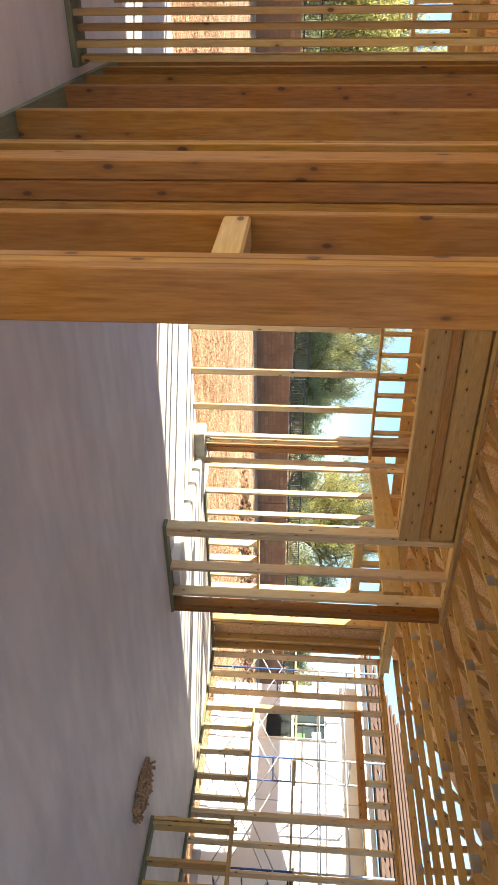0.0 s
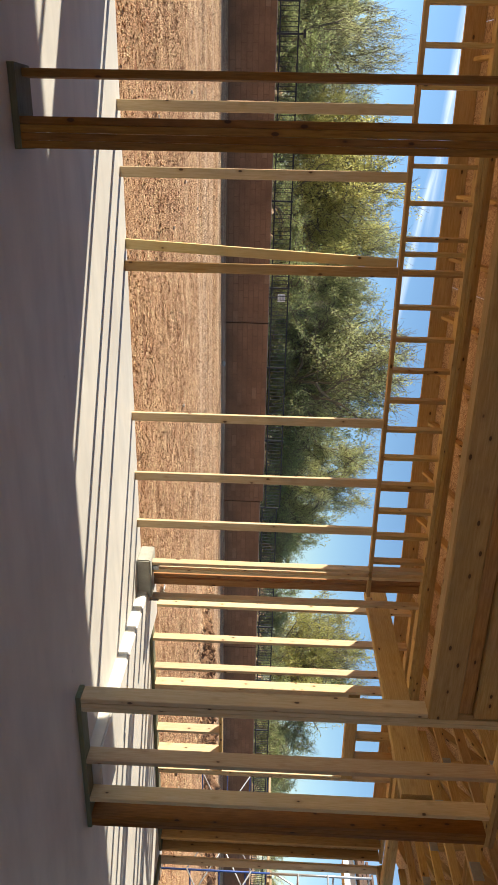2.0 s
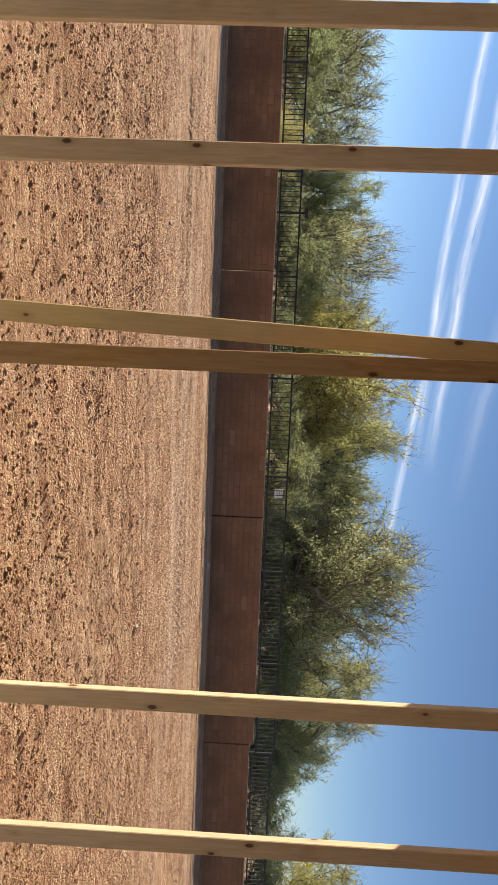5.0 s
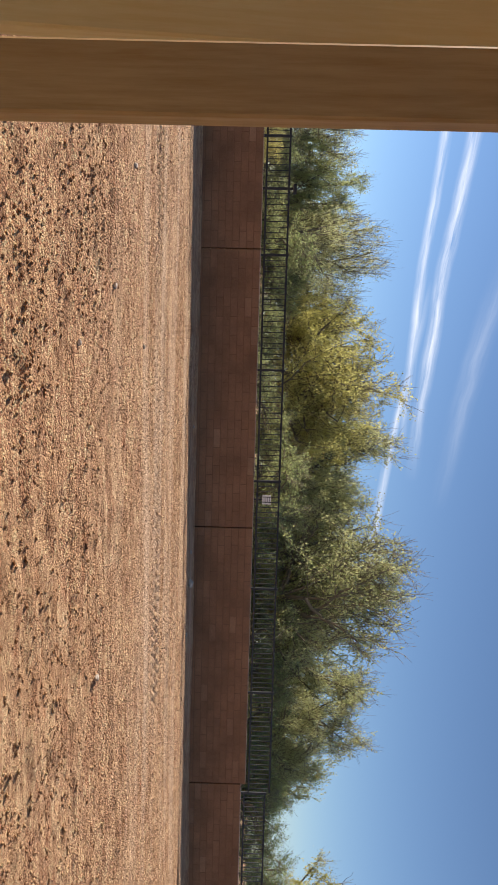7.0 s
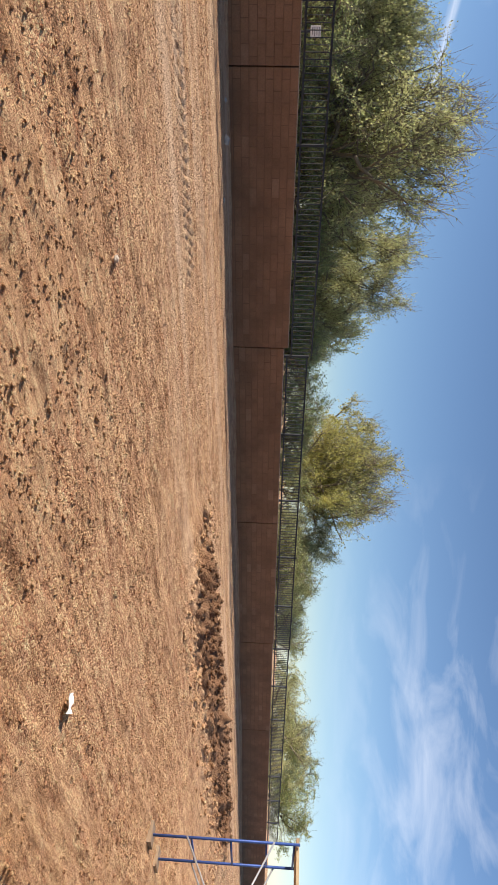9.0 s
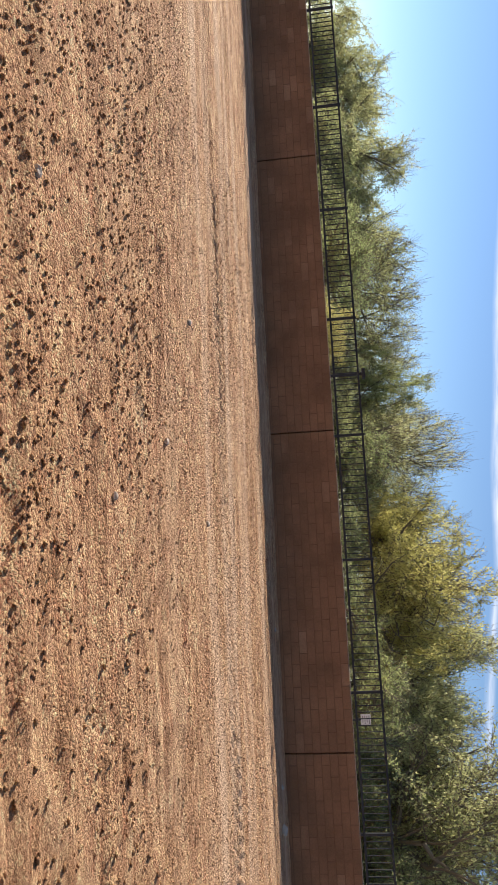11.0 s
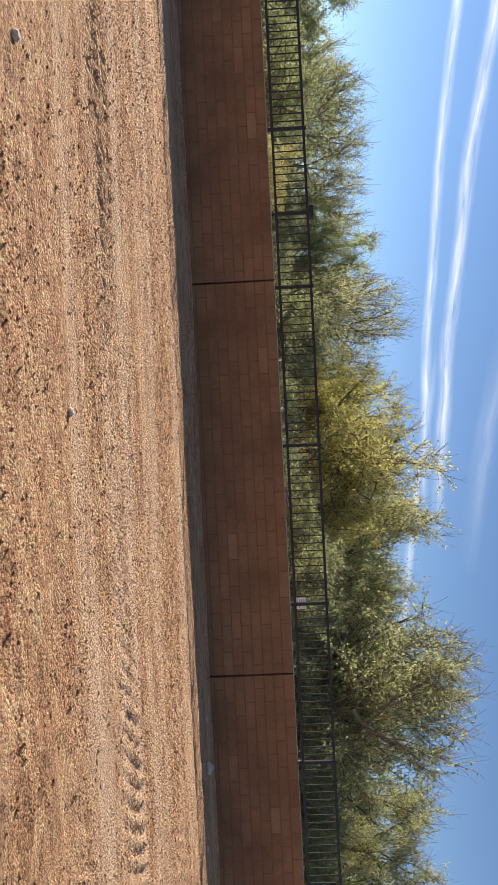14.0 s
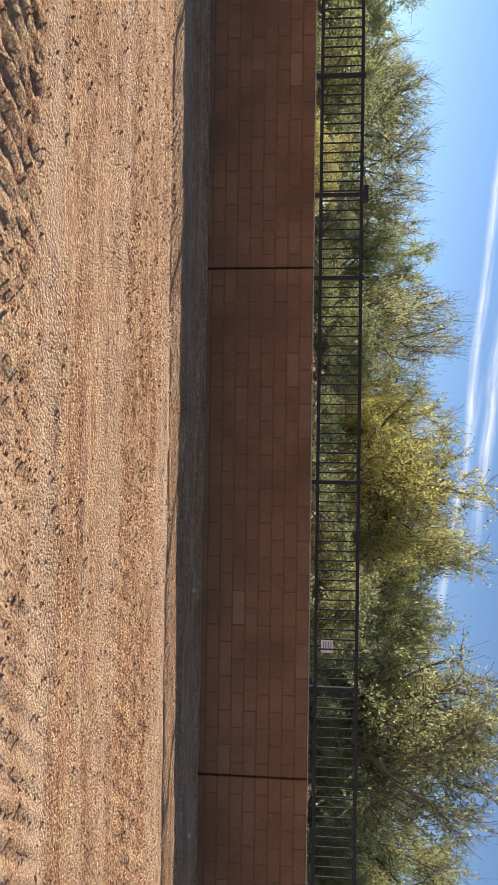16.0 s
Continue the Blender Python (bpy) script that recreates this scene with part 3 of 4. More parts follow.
bar("top_plate", wallA, -1.5, 6.58, yA - 0.07, yA + 0.07, TOP, TOP + 0.038)
bar("top_plate", wallA, -1.5, 6.6, yA - 0.07, yA + 0.07, TOP + 0.04, TOP + 0.078)

# right outer wall
xC = 10.8
wallC = root("wall_east", "open exterior stud wall with a framed window opening", "stud wall", xC, 0, 0, "", "structure")


def cstud(y, z0, z1, w=S, mat=WOOD_SUNLIT):
    return bar("stud", wallC, xC - 0.07, xC + 0.07, y - w / 2, y + w / 2, z0, z1, mat)


for y in (9.74, 9.30, 8.92):
    cstud(y, 0.04, 3.08)
cstud(8.62, 0.04, 3.08), cstud(8.58, 0.04, 2.6)
for y in (8.2, 7.75, 7.3, 6.95):
    cstud(y, 0.04, 0.85)
    cstud(y + 0.05, 2.72, 3.08)
cstud(6.72, 0.04, 3.08), cstud(6.68, 0.04, 3.08)
for k in range(24):
    cstud(6.28 - 0.42 * k, 0.04, 3.08)
bar("sill", wallC, xC - 0.07, xC + 0.07, 6.74, 8.56, 0.85, 0.888)
bar("header", wallC, xC - 0.07, xC + 0.07, 6.74, 8.60, 2.60, 2.72, WOOD_RED)
bar("bottom_plate", wallC, xC - 0.07, xC + 0.07, -6.9, 9.76, 0.0, 0.038, TREATED)
bar("top_plate", wallC, xC - 0.07, xC + 0.07, -6.9, 9.76, 3.08, 3.118)
bar("top_plate", wallC, xC - 0.07, xC + 0.07, -6.9, 9.77, 3.12, 3.158)

# low wall inside
pony = root("half_wall", "low framed half wall with a top rail", "half wall", 7.85, 4.2, 0, "", "structure")
bar("bottom_plate", pony, 7.79, 7.93, 2.0, 5.0, 0.0, 0.038, TREATED)
bar("top_plate", pony, 7.79, 7.93, 2.0, 5.05, 0.88, 0.918)
for y in (4.98, 4.93, 4.55, 4.32, 4.28, 3.9, 3.5, 3.45, 3.0, 2.6, 2.2):
    bar("stud", pony, 7.79, 7.93, y - 0.019, y + 0.019, 0.04, 0.88)
stick("brace", pony, (8.0, 5.02, 0.92), (8.75, 5.5, 0.06), 0.038, 0.089)

# partition close to the start
xP = 0.65
part_wall = root("wall_partition", "close-set interior stud partition of brown lumber, darkened for indoor shade", "stud wall", xP, 3.8, 0, "", "structure")
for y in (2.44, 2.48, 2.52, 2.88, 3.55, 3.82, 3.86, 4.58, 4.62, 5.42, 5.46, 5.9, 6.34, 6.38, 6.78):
    bar("stud", part_wall, xP - 0.07, xP + 0.07, y - 0.019, y + 0.019, 0.04, TOP, WOOD_SHADED)
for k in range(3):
    bar("stud", part_wall, 0.53 + 0.07 * k, 0.598 + 0.07 * k, 3.30, 3.44, 0.04, TOP, WOOD_SHADED)
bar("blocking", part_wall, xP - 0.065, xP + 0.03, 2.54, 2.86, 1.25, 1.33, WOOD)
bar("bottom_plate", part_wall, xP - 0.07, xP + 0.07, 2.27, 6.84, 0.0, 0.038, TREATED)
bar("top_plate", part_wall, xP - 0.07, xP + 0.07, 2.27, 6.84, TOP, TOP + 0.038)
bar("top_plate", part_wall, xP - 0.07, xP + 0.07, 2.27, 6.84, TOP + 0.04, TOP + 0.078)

closet = root("wall_closet", "stud pack of a closet wall beside the partition", "stud wall", 0.2, 5.9, 0, "", "structure")
for k in range(8):
    bar("stud", closet, 0.50 - 0.085 * k - 0.038, 0.50 - 0.085 * k, 5.83 - 0.06 * (k % 2), 5.97 - 0.06 * (k % 2), 0.04, TOP)
bar("bottom_plate", closet, -0.15, 0.52, 5.75, 5.99, 0.0, 0.038, TREATED)
bar("top_plate", closet, -0.15, 0.52, 5.77, 5.97, TOP, TOP + 0.038)

# unseen closing walls behind the start; south sheathed to dim the inside, west open
wall_s = root("wall_south", "unseen strand board sheathed stud wall added behind the room to dim it", "stud wall", 0, -6.9, 0, "", "structure")
wall_w = root("wall_west", "unseen open stud wall added at the far side to let light in", "stud wall", -6.9, 0, 0, "", "structure")
for k in range(30):
    stud(wall_s, -6.9 + 0.61 * k, -6.9, 0.04, 3.08)
bar("sheathing", wall_s, -6.9, 10.7, -6.99, -6.975, 0.0, 3.1, OSB)
for k in range(26):
    bar("stud", wall_w, -6.97, -6.83, -6.7 + 0.61 * k, -6.662 + 0.61 * k, 0.04, 3.08)
for nm, z0 in (("bottom_plate", 0.0), ("top_plate", 3.08), ("top_plate", 3.12)):
    bar(nm, wall_s, -6.95, 10.7, -6.97, -6.83, z0, z0 + 0.038)
    bar(nm, wall_w, -6.97, -6.83, -6.82, 9.3, z0, z0 + 0.038)

# ---- roof: trusses, sheathing, eave ----
EAVE_Y, EAVE_Z, PITCH = 10.42, 3.20, 0.30


def roof_z(y):
    return EAVE_Z + (EAVE_Y - y) * PITCH


Y_R = -2.0


def truss(x):
    tr = root("roof_truss", "prefabricated pale lumber roof truss with galvanized plates", "roof truss", x, 0, 0, "roof trusses")
    zb = 3.345
    bar("bottom_chord", tr, x - 0.019, x + 0.019, -6.6, 9.46, zb - 0.045, zb + 0.045)
    stick("top_chord", tr, (x, 10.38, roof_z(10.38) + 0.0), (x, Y_R, roof_z(Y_R)), 0.038, 0.089)
    ys = [8.4, 7.2, 5.9, 4.5, 3.0, 1.4, -0.4]
    prev = (8.9, zb)
    for k, y in enumerate(ys):
        p = (y, roof_z(y) - 0.05) if k % 2 == 0 else (y, zb)
        stick("web", tr, (x, prev[0], prev[1]), (x, p[0], p[1]), 0.036, 0.085)
        if k % 2:
            bar("gusset_plate", tr, x - 0.0215, x + 0.0215, y - 0.09, y + 0.09, zb - 0.04, zb + 0.06, GALV, "galvanized truss plate")
        else:
            stick("web", tr, (x, y - 0.02, zb), (x, y + 0.02, roof_z(y) - 0.05), 0.036, 0.085)
            bar("gusset_plate", tr, x - 0.0205, x + 0.0205, y - 0.07, y + 0.07, zb - 0.04, zb + 0.05, GALV, "galvanized truss plate")
        prev = p
    return tr


first = truss(-1.2)
for k in range(1, 20):
    copy_thing(first, pose(-1.2 + 0.61 * k, 0, 0))

eave = root("eave", "pale fascia board with rafter tail blocking", "eave", 0, EAVE_Y, 3.1, "", "structure")
bar("fascia", eave, -6.9, 10.95, EAVE_Y - 0.02, EAVE_Y + 0.018, 3.06, 3.25)
bar("subfascia", eave, -6.9, 10.95, 9.62, 9.658, 3.2, 3.3)
roof = root("roof", "strand board roof sheathing laid in sheets, some still missing", "roof", 0, 0, 3.2, "", "structure")
rng = random.Random(4)
for j in range(11):
    y0 = EAVE_Y - j * 1.22
    if y0 < Y_R:
        continue
    x0 = -7.0 - (1.22 if j % 2 else 0)
    while x0 < 10.9:
        a0, a1 = max(x0, -7.0), min(x0 + 2.435, 10.9)
        x0 += 2.44
        if a1 - a0 < 0.2 or j >= 9 and rng.random() < 0.5:
            continue
        xm = (a0 + a1) / 2
        stick("sheet", roof, (xm, y0, roof_z(y0) + 0.055), (xm, y0 - 1.216, roof_z(y0 - 1.216) + 0.055), a1 - a0, 0.012, OSB)

# ---- block wall ----
COURSE, BL = 0.1524, 0.4064
wall = root("wall_yard", "brown concrete block yard wall with control joints", "block wall", 0, WALL_Y, 0, "", "structure")
JOINTS = [0.40 + 6.06 * k for k in range(-7, 9)]
JOINT_TOP = 1.185


def wall_top(x):
    return JOINT_TOP if x < 12.46 else 1.085 if x < 24.6 else 1.06


near_blocks, far_v, far_f = [], [], []


def block_mesh(length):
    key = ("block", round(length, 3))
    if key not in CACHE:
        g, c = 0.0055, 0.006
        a, e, h = length / 2 - g, 0.098, COURSE / 2 - g
        v = [(-a + c, -e, -h + c), (a - c, -e, -h + c), (a - c, -e, h - c), (-a + c, -e, h - c), (-a, -e + c, -h), (a, -e + c, -h), (a, -e + c, h), (-a, -e + c, h),
             (-a, e, -h), (a, e, -h), (a, e, h), (-a, e, h)]
        f = [(0, 1, 2, 3), (0, 4, 5, 1), (1, 5, 6, 2), (2, 6, 7, 3), (3, 7, 4, 0), (4, 8, 9, 5), (5, 9, 10, 6), (6, 10, 11, 7), (7, 11, 8, 4), (9, 8, 11, 10)]
        CACHE[key] = mesh_of("block", v, f, BLOCK)
    return CACHE[key]


pieces = []
for k in range(len(JOINTS) - 1):
    a, b2 = JOINTS[k] + 0.008, JOINTS[k + 1] - 0.008
    top = wall_top((a + b2) / 2)
    for c in range(10):
        z = top - COURSE * (c + 0.5)
        x = a
        if c % 2:
            pieces.append((x, x + BL / 2, z))
            x += BL / 2
        while x < b2 - 0.01:
            e = min(x + BL, b2)
            if b2 - e < 0.05:
                e = b2
            pieces.append((x, e, z))
            x = e
rngb = np.random.RandomState(3)
for x0, x1, z in pieces:
    jit = rngb.normal(0, 0.0012)
    if 0.42 < x0 < 6.2 and z > -0.2 or (-1.6 < x0 < 0.4 and z > -0.2):
        near_blocks.append((x0, x1, z, jit))
    else:
        me = block_mesh(x1 - x0)
        v = np.array([p.co for p in me.vertices]) + np.array(((x0 + x1) / 2, WALL_Y + 0.1 + jit, z))
        s0 = len(far_v)
        far_v.extend(v.tolist())
        far_f.extend([tuple(s0 + i for i in p.vertices) for p in me.polygons])
for x0, x1, z, jit in near_blocks[:300]:
    put("block", block_mesh(x1 - x0), wall, pose((x0 + x1) / 2, 0.1 + jit, z))
for x0, x1, z, jit in near_blocks[300:]:
    me = block_mesh(x1 - x0)
    v = np.array([p.co for p in me.vertices]) + np.array(((x0 + x1) / 2, WALL_Y + 0.1 + jit, z))
    s0 = len(far_v)
    far_v.extend(v.tolist())
    far_f.extend([tuple(s0 + i for i in p.vertices) for p in me.polygons])
put("blockwork", mesh_of("blockwork", far_v, far_f, BLOCK), wall, pose(0, -WALL_Y, 0), "", "", "", "stuff")
for k in range(len(JOINTS) - 1):
    a, b2 = JOINTS[k], JOINTS[k + 1]
    top = wall_top((a + b2) / 2)
    bar("mortar", wall, a + 0.02, b2 - 0.02, WALL_Y + 0.006, WALL_Y + 0.19, -0.5, top - 0.004, MORTAR)
    bar("cap", wall, a + 0.01, b2 - 0.01, WALL_Y + 0.02, WALL_Y + 0.2, top - 0.001, top + 0.012, CAP, "pale mortar wash on the top course")

# ---- iron fence on the wall ----
PANEL = 2.46


def fence_panel(x, z):
    f = root("fence_panel", "black iron picket fence panel on the block wall", "fence", x, WALL_Y + 0.12, z, "iron fence panels")
    y = WALL_Y + 0.12
    bar("post", f, x - 0.025, x + 0.025, y - 0.025, y + 0.025, z - 0.02, z + 0.60, IRON)
    for zz in (0.075, 0.56):
        bar("rail", f, x + 0.025, x + PANEL - 0.025, y - 0.018, y + 0.018, z + zz - 0.02, z + zz + 0.02, IRON)
    for k in range(1, 21):
        px = x + PANEL * k / 21
        bar("picket", f, px - 0.008, px + 0.008, y - 0.008, y + 0.008, z + 0.095, z + 0.54, IRON)
    return f


fp = fence_panel(0.50, JOINT_TOP + 0.01)
for k in range(-8, 17):
    if k:
        x = 0.50 + PANEL * k
        copy_thing(fp, pose(x, WALL_Y + 0.12, wall_top(x + 0.3) + 0.01))

sx, sy = 8.4, 37.4
sign = root("notice_sign", "pale notice sign on a post beyond the fence", "sign", sx, sy, -0.3)
bar("post", sign, sx - 0.03, sx + 0.03, sy + 0.02, sy + 0.08, -0.4, 1.8, IRON)
bar("plate", sign, sx - 0.19, sx + 0.19, sy, sy + 0.015, 1.48, 1.84, SIGN)
for k in range(4):
    bar("text_line", sign, sx - 0.14, sx + 0.14 - 0.06 * (k % 2), sy - 0.008, sy - 0.001, 1.765 - 0.075 * k, 1.79 - 0.075 * k, INK)


# ---- trees behind the wall ----
def tree_meshes(seed, height, spread, leaf, leaves=26000, bare=0.25):
    r = np.random.RandomState(seed)
    tv, tf = [], []

    def limb(p, d, length, r0, r1, steps=5, sides=5, droop=0.0):
        pts, q, dd = [np.array(p, float)], np.array(p, float), np.array(d, float)
        for s in range(steps):
            dd = dd + r.normal(0, 0.16, 3) + np.array((0, 0, -droop))
            dd /= np.linalg.norm(dd)
            q = q + dd * length / steps
            pts.append(q.copy())
        base = len(tv)
        for i, c in enumerate(pts):
            dr = (pts[min(i + 1, steps)] - pts[max(i - 1, 0)])
            dr /= np.linalg.norm(dr)
            u = np.cross(dr, (0.3, 0.2, 1.0))
            u /= np.linalg.norm(u) + 1e-9
            w = np.cross(dr, u)
            rr = r0 + (r1 - r0) * i / steps
            for s in range(sides):
                an = 2 * math.pi * s / sides
                tv.append(tuple(c + rr * (math.cos(an) * u + math.sin(an) * w)))
        for i in range(steps):
            for s in range(sides):
                a, b3 = base + i * sides + s, base + i * sides + (s + 1) % sides
                tf.append((a, b3, b3 + sides, a + sides))
        return pts, dd

    twigs = []
    for k in range(r.randint(3, 5)):
        an = 2 * math.pi * k / 4 + r.rand()
        pts, d1 = limb((r.normal(0, 0.12), r.normal(0, 0.12), -0.1), (0.45 * math.cos(an), 0.45 * math.sin(an), 1), height * 0.5, 0.07, 0.04, 6, 6)
        for m2 in range(7):
            i = r.randint(2, 7)
            an2 = r.rand() * 2 * math.pi
            d = np.array((math.cos(an2) * spread, math.sin(an2) * spread, 0.35 + 0.6 * r.rand()))
            p2, d2 = limb(pts[i], d / np.linalg.norm(d), height * (0.28 + 0.2 * r.rand()), 0.035, 0.014, 5, 4)
            for q in range(7):
                j = r.randint(1, 6)
                d = d2 * 0.4 + r.normal(0, 0.6, 3) + np.array((0, 0, 0.3))
                p3, d3 = limb(p2[j], d / np.linalg.norm(d), height * (0.12 + 0.13 * r.rand()), 0.012, 0.005, 4, 3, 0.03)
                twigs.append(p3)
                for w in range(6):
                    d = d3 * 0.7 + r.normal(0, 0.5, 3) + np.array((0, 0, 0.15))
                    p4, _ = limb(p3[r.randint(1, 5)], d / np.linalg.norm(d), height * (0.07 + 0.09 * r.rand()), 0.006, 0.003, 3, 3, 0.05)
                    twigs.append(p4)
                # long bare shoots standing out of the top of the crown
                if p3[2][2] > height * 0.5:
                    for w in range(7):
                        d = d3 * 0.5 + r.normal(0, 0.4, 3) + np.array((0, 0, 0.55))
                        limb(p3[r.randint(2, 5)], d / np.linalg.norm(d), height * (0.10 + 0.10 * r.rand()), 0.006, 0.0035, 3, 3, 0.02)
    # small leaves along the twigs, fewer on the topmost ones
    per = leaves // len(twigs)
    cs = []
    for p in twigs:
        p = np.array(p)
        high = np.clip((p[:, 2].mean() / height - 0.42) / 0.4, 0, 1)
        cnt = int(per * (1 - high * (1 - bare)) * (0.3 + 1.4 * r.rand()))
        tt = r.rand(cnt) * (len(p) - 1)
        i0 = tt.astype(int)
        fr = (tt - i0)[:, None]
        cs.append(p[i0] * (1 - fr) + p[i0 + 1] * fr + r.normal(0, 0.06, (cnt, 3)))
    c = np.concatenate(cs)
    nrm = r.normal(0, 1, (len(c), 3))
    nrm /= np.linalg.norm(nrm, axis=1, keepdims=True)
    u = np.cross(nrm, r.normal(0, 1, (len(c), 3)))
    u /= np.linalg.norm(u, axis=1, keepdims=True)
    w = np.cross(nrm, u)
    ln, wd = (0.019 + 0.018 * r.rand(len(c)))[:, None], (0.0135 + 0.010 * r.rand(len(c)))[:, None]
    lv = np.stack([c - u * ln, c + u * ln + w * wd, c + u * ln * 0.6 - w * wd], 1).reshape(-1, 3)
    lf = np.arange(len(lv)).reshape(-1, 3)
    # gather stray limbs into a rounder crown
    zt, rt = np.percentile(c[:, 2], 95), np.percentile(np.hypot(c[:, 0], c[:, 1]), 86)
    mid = np.array((0, 0, zt * 0.52))
    rad = np.array((rt, rt, zt * 0.5))

    def gather(p, each):
        q = (each - mid) / rad
        rho = np.maximum(np.linalg.norm(q, axis=1, keepdims=True), 1e-6)
        f = np.where(rho > 1, (1 + 0.55 * (rho - 1)) / rho, 1.0)
        return p + (f - 1) * (each - mid)

    tva = np.array(tv)
    low = tva[:, 2:3] < zt * 0.35
    tva = np.where(low, tva, gather(tva, tva))
    lv = gather(lv, np.repeat(c, 3, axis=0))
    return mesh_of("trunk", tva.tolist(), tf, BARK, True), quads("crown", lv, lf, leaf)


KINDS = {
    "olive": (tree_meshes(11, 4.6, 1.0, LEAF, 36000, 0.5), "olive-green desert tree with a wispy uneven crown"),
    "yellow": (tree_meshes(12, 4.2, 1.1, LEAF_Y, 38000, 0.5), "yellowing desert tree with fine sparse leaves"),
    "dense": (tree_meshes(13, 4.4, 0.9, LEAF_D, 46000, 0.45), "dense dark green desert tree"),
    "low": (tree_meshes(15, 4.0, 1.3, LEAF_D, 17000, 0.8), "low scrubby bush"),
    "bare": (tree_meshes(14, 4.4, 0.9, LEAF, 18000, 0.4), "nearly bare twiggy desert tree"),
}


def crown_size(me):
    co = np.empty(len(me.vertices) * 3, np.float32)
    me.vertices.foreach_get("co", co)
    co = co.reshape(-1, 3)
    return float(np.percentile(co[:, 2], 97)), float(np.percentile(np.hypot(co[:, 0], co[:, 1]), 94))


SIZES = {k: crown_size(v[0][1]) for k, v in KINDS.items()}


def tree(kind, x, y, top, radius, rz, name="tree", group="trees behind the yard wall"):
    (tm, cm), label = KINDS[kind]
    h, w = SIZES[kind]
    o = root(name, label if name == "tree" else "low scrubby bush with fine leaves", name, x, y, -0.9, group)
    o.rotation_euler, o.scale = (0, 0, rz), (radius / w, radius / w, (0.93 * top + 0.9) / h)
    put("trunk", tm, o)
    put("crown", cm, o)


for spec in (("olive", -6.2, 61.0, 6.6, 3.6, 3.3), ("bare", -1.4, 60.0, 7.6, 3.4, 2.2), ("olive", 7.2, 61.0, 8.0, 4.0, 1.7), ("bare", 12.2, 60.0, 8.6, 4.0, 5.1), ("olive", 19.6, 61.0, 8.2, 4.2, 2.4),
             ("olive", 23.6, 57.0, 9.2, 4.6, 0.8), ("olive", 31.0, 61.0, 6.6, 3.8, 4.0), ("bare", -12.0, 57.0, 6.8, 3.6, 4.6), ("olive", -25.5, 54.0, 7.2, 4.6, 1.9), ("dense", -23.0, 56.0, 4.8, 3.5, 0.2), ("bare", -15.6, 55.0, 7.0, 4.8, 1.2), ("olive", -19.6, 58.0, 6.4, 4.4, 2.9), ("dense", -8.6, 56.0, 7.2, 2.7, 2.6), ("bare", -4.3, 54.0, 8.5, 3.0, 0.5), ("yellow", 1.2, 58.0, 7.6, 3.6, 0.9),
             ("yellow", 4.2, 54.0, 9.0, 4.6, 2.0), ("olive", 9.6, 56.0, 9.8, 4.8, 4.2), ("olive", 15.4, 54.0, 10.3, 5.4, 0.3), ("bare", 16.8, 53.0, 10.6, 5.8, 3.1), ("dense", 13.0, 59.0, 7.6, 4.5, 1.0), ("dense", 21.2, 60.0, 6.4, 3.6, 2.2),
             ("olive", 27.7, 55.0, 8.5, 4.2, 5.2), ("dense", 33.0, 58.0, 5.2, 3.4, 0.4), ("yellow", 44.0, 55.0, 9.4, 5.0, 1.1), ("bare", 45.5, 54.0, 10.2, 5.6, 0.2), ("olive", 50.0, 50.0, 5.4, 4.2, 4.4),
             ("olive", 62.0, 41.0, 4.4, 5.0, 0.9), ("dense", 69.0, 39.0, 5.0, 5.5, 2.0), ("olive", -30.0, 54.0, 6.0, 5.0, 3.1)):
    tree(*spec)

# low shrubs seen through the fence
for k in range(17):
    tree("low", -30.0 + 5.6 * k + 1.2 * math.sin(k * 2.1), 49.0 + 2.5 * math.sin(k * 1.7) - 0.2 * max(0, k - 8), 3.4 + 0.7 * math.sin(k * 2.9), 3.9, k * 1.3, "shrub", "shrubs behind the yard wall")
tree("yellow", -6.5, 38.0, 1.9, 1.5, 1.0, "shrub", "shrubs behind the yard wall")

lamp_post = root("bollard_light", "dark slim post with a capped head beyond the fence", "post", -1.55, 27.0, -0.3)
bar("pole", lamp_post, -1.58, -1.52, 26.97, 27.03, -0.35, 1.95, IRON)
bar("head", lamp_post, -1.66, -1.44, 26.9, 27.1, 1.951, 2.03, IRON)

# ---- white house next door ----
hx = 14.2
house = root("house", "neighbouring white-sheathed house under construction with a tile roof", "house", hx, 5.0, -0.3)
WIN = [(10.3, 11.1), (6.1, 6.95), (1.6, 2.5)]
edges = [-8.0]
for a, b2 in sorted(WIN):
    bar("wall", house, hx, hx + 0.2, edges[-1], a, -0.35, 3.0, STUCCO)
    bar("wall", house, hx, hx + 0.2, a, b2, -0.35, 0.93, STUCCO)
    bar("wall", house, hx, hx + 0.2, a, b2, 2.32, 3.0, STUCCO)
    edges.append(b2)
bar("wall", house, hx, hx + 0.2, edges[-1], 11.75, -0.35, 3.0, STUCCO)
bar("wall", house, hx + 0.2, hx + 9, 11.55, 11.75, -0.35, 3.0, STUCCO)
bar("wall", house, hx + 0.2, hx + 9, -8.0, -7.8, -0.35, 3.0, STUCCO)
# added near-black sheet; its colour stands for the darkness of unlit rooms
bar("back_wall", house, hx + 1.6, hx + 1.8, -7.7, 11.4, -0.35, 3.0, UNLIT_ROOM)
for y, w in ((8.9, 0.03), (4.3, 0.03)):
    bar("joint", house, hx - 0.004, hx - 0.001, y, y + 0.02, -0.3, 3.0, TRIM_GREY)
bar("base_strip", house, hx - 0.02, hx - 0.002, -8, 11.74, -0.35, -0.12, TRIM_GREY)
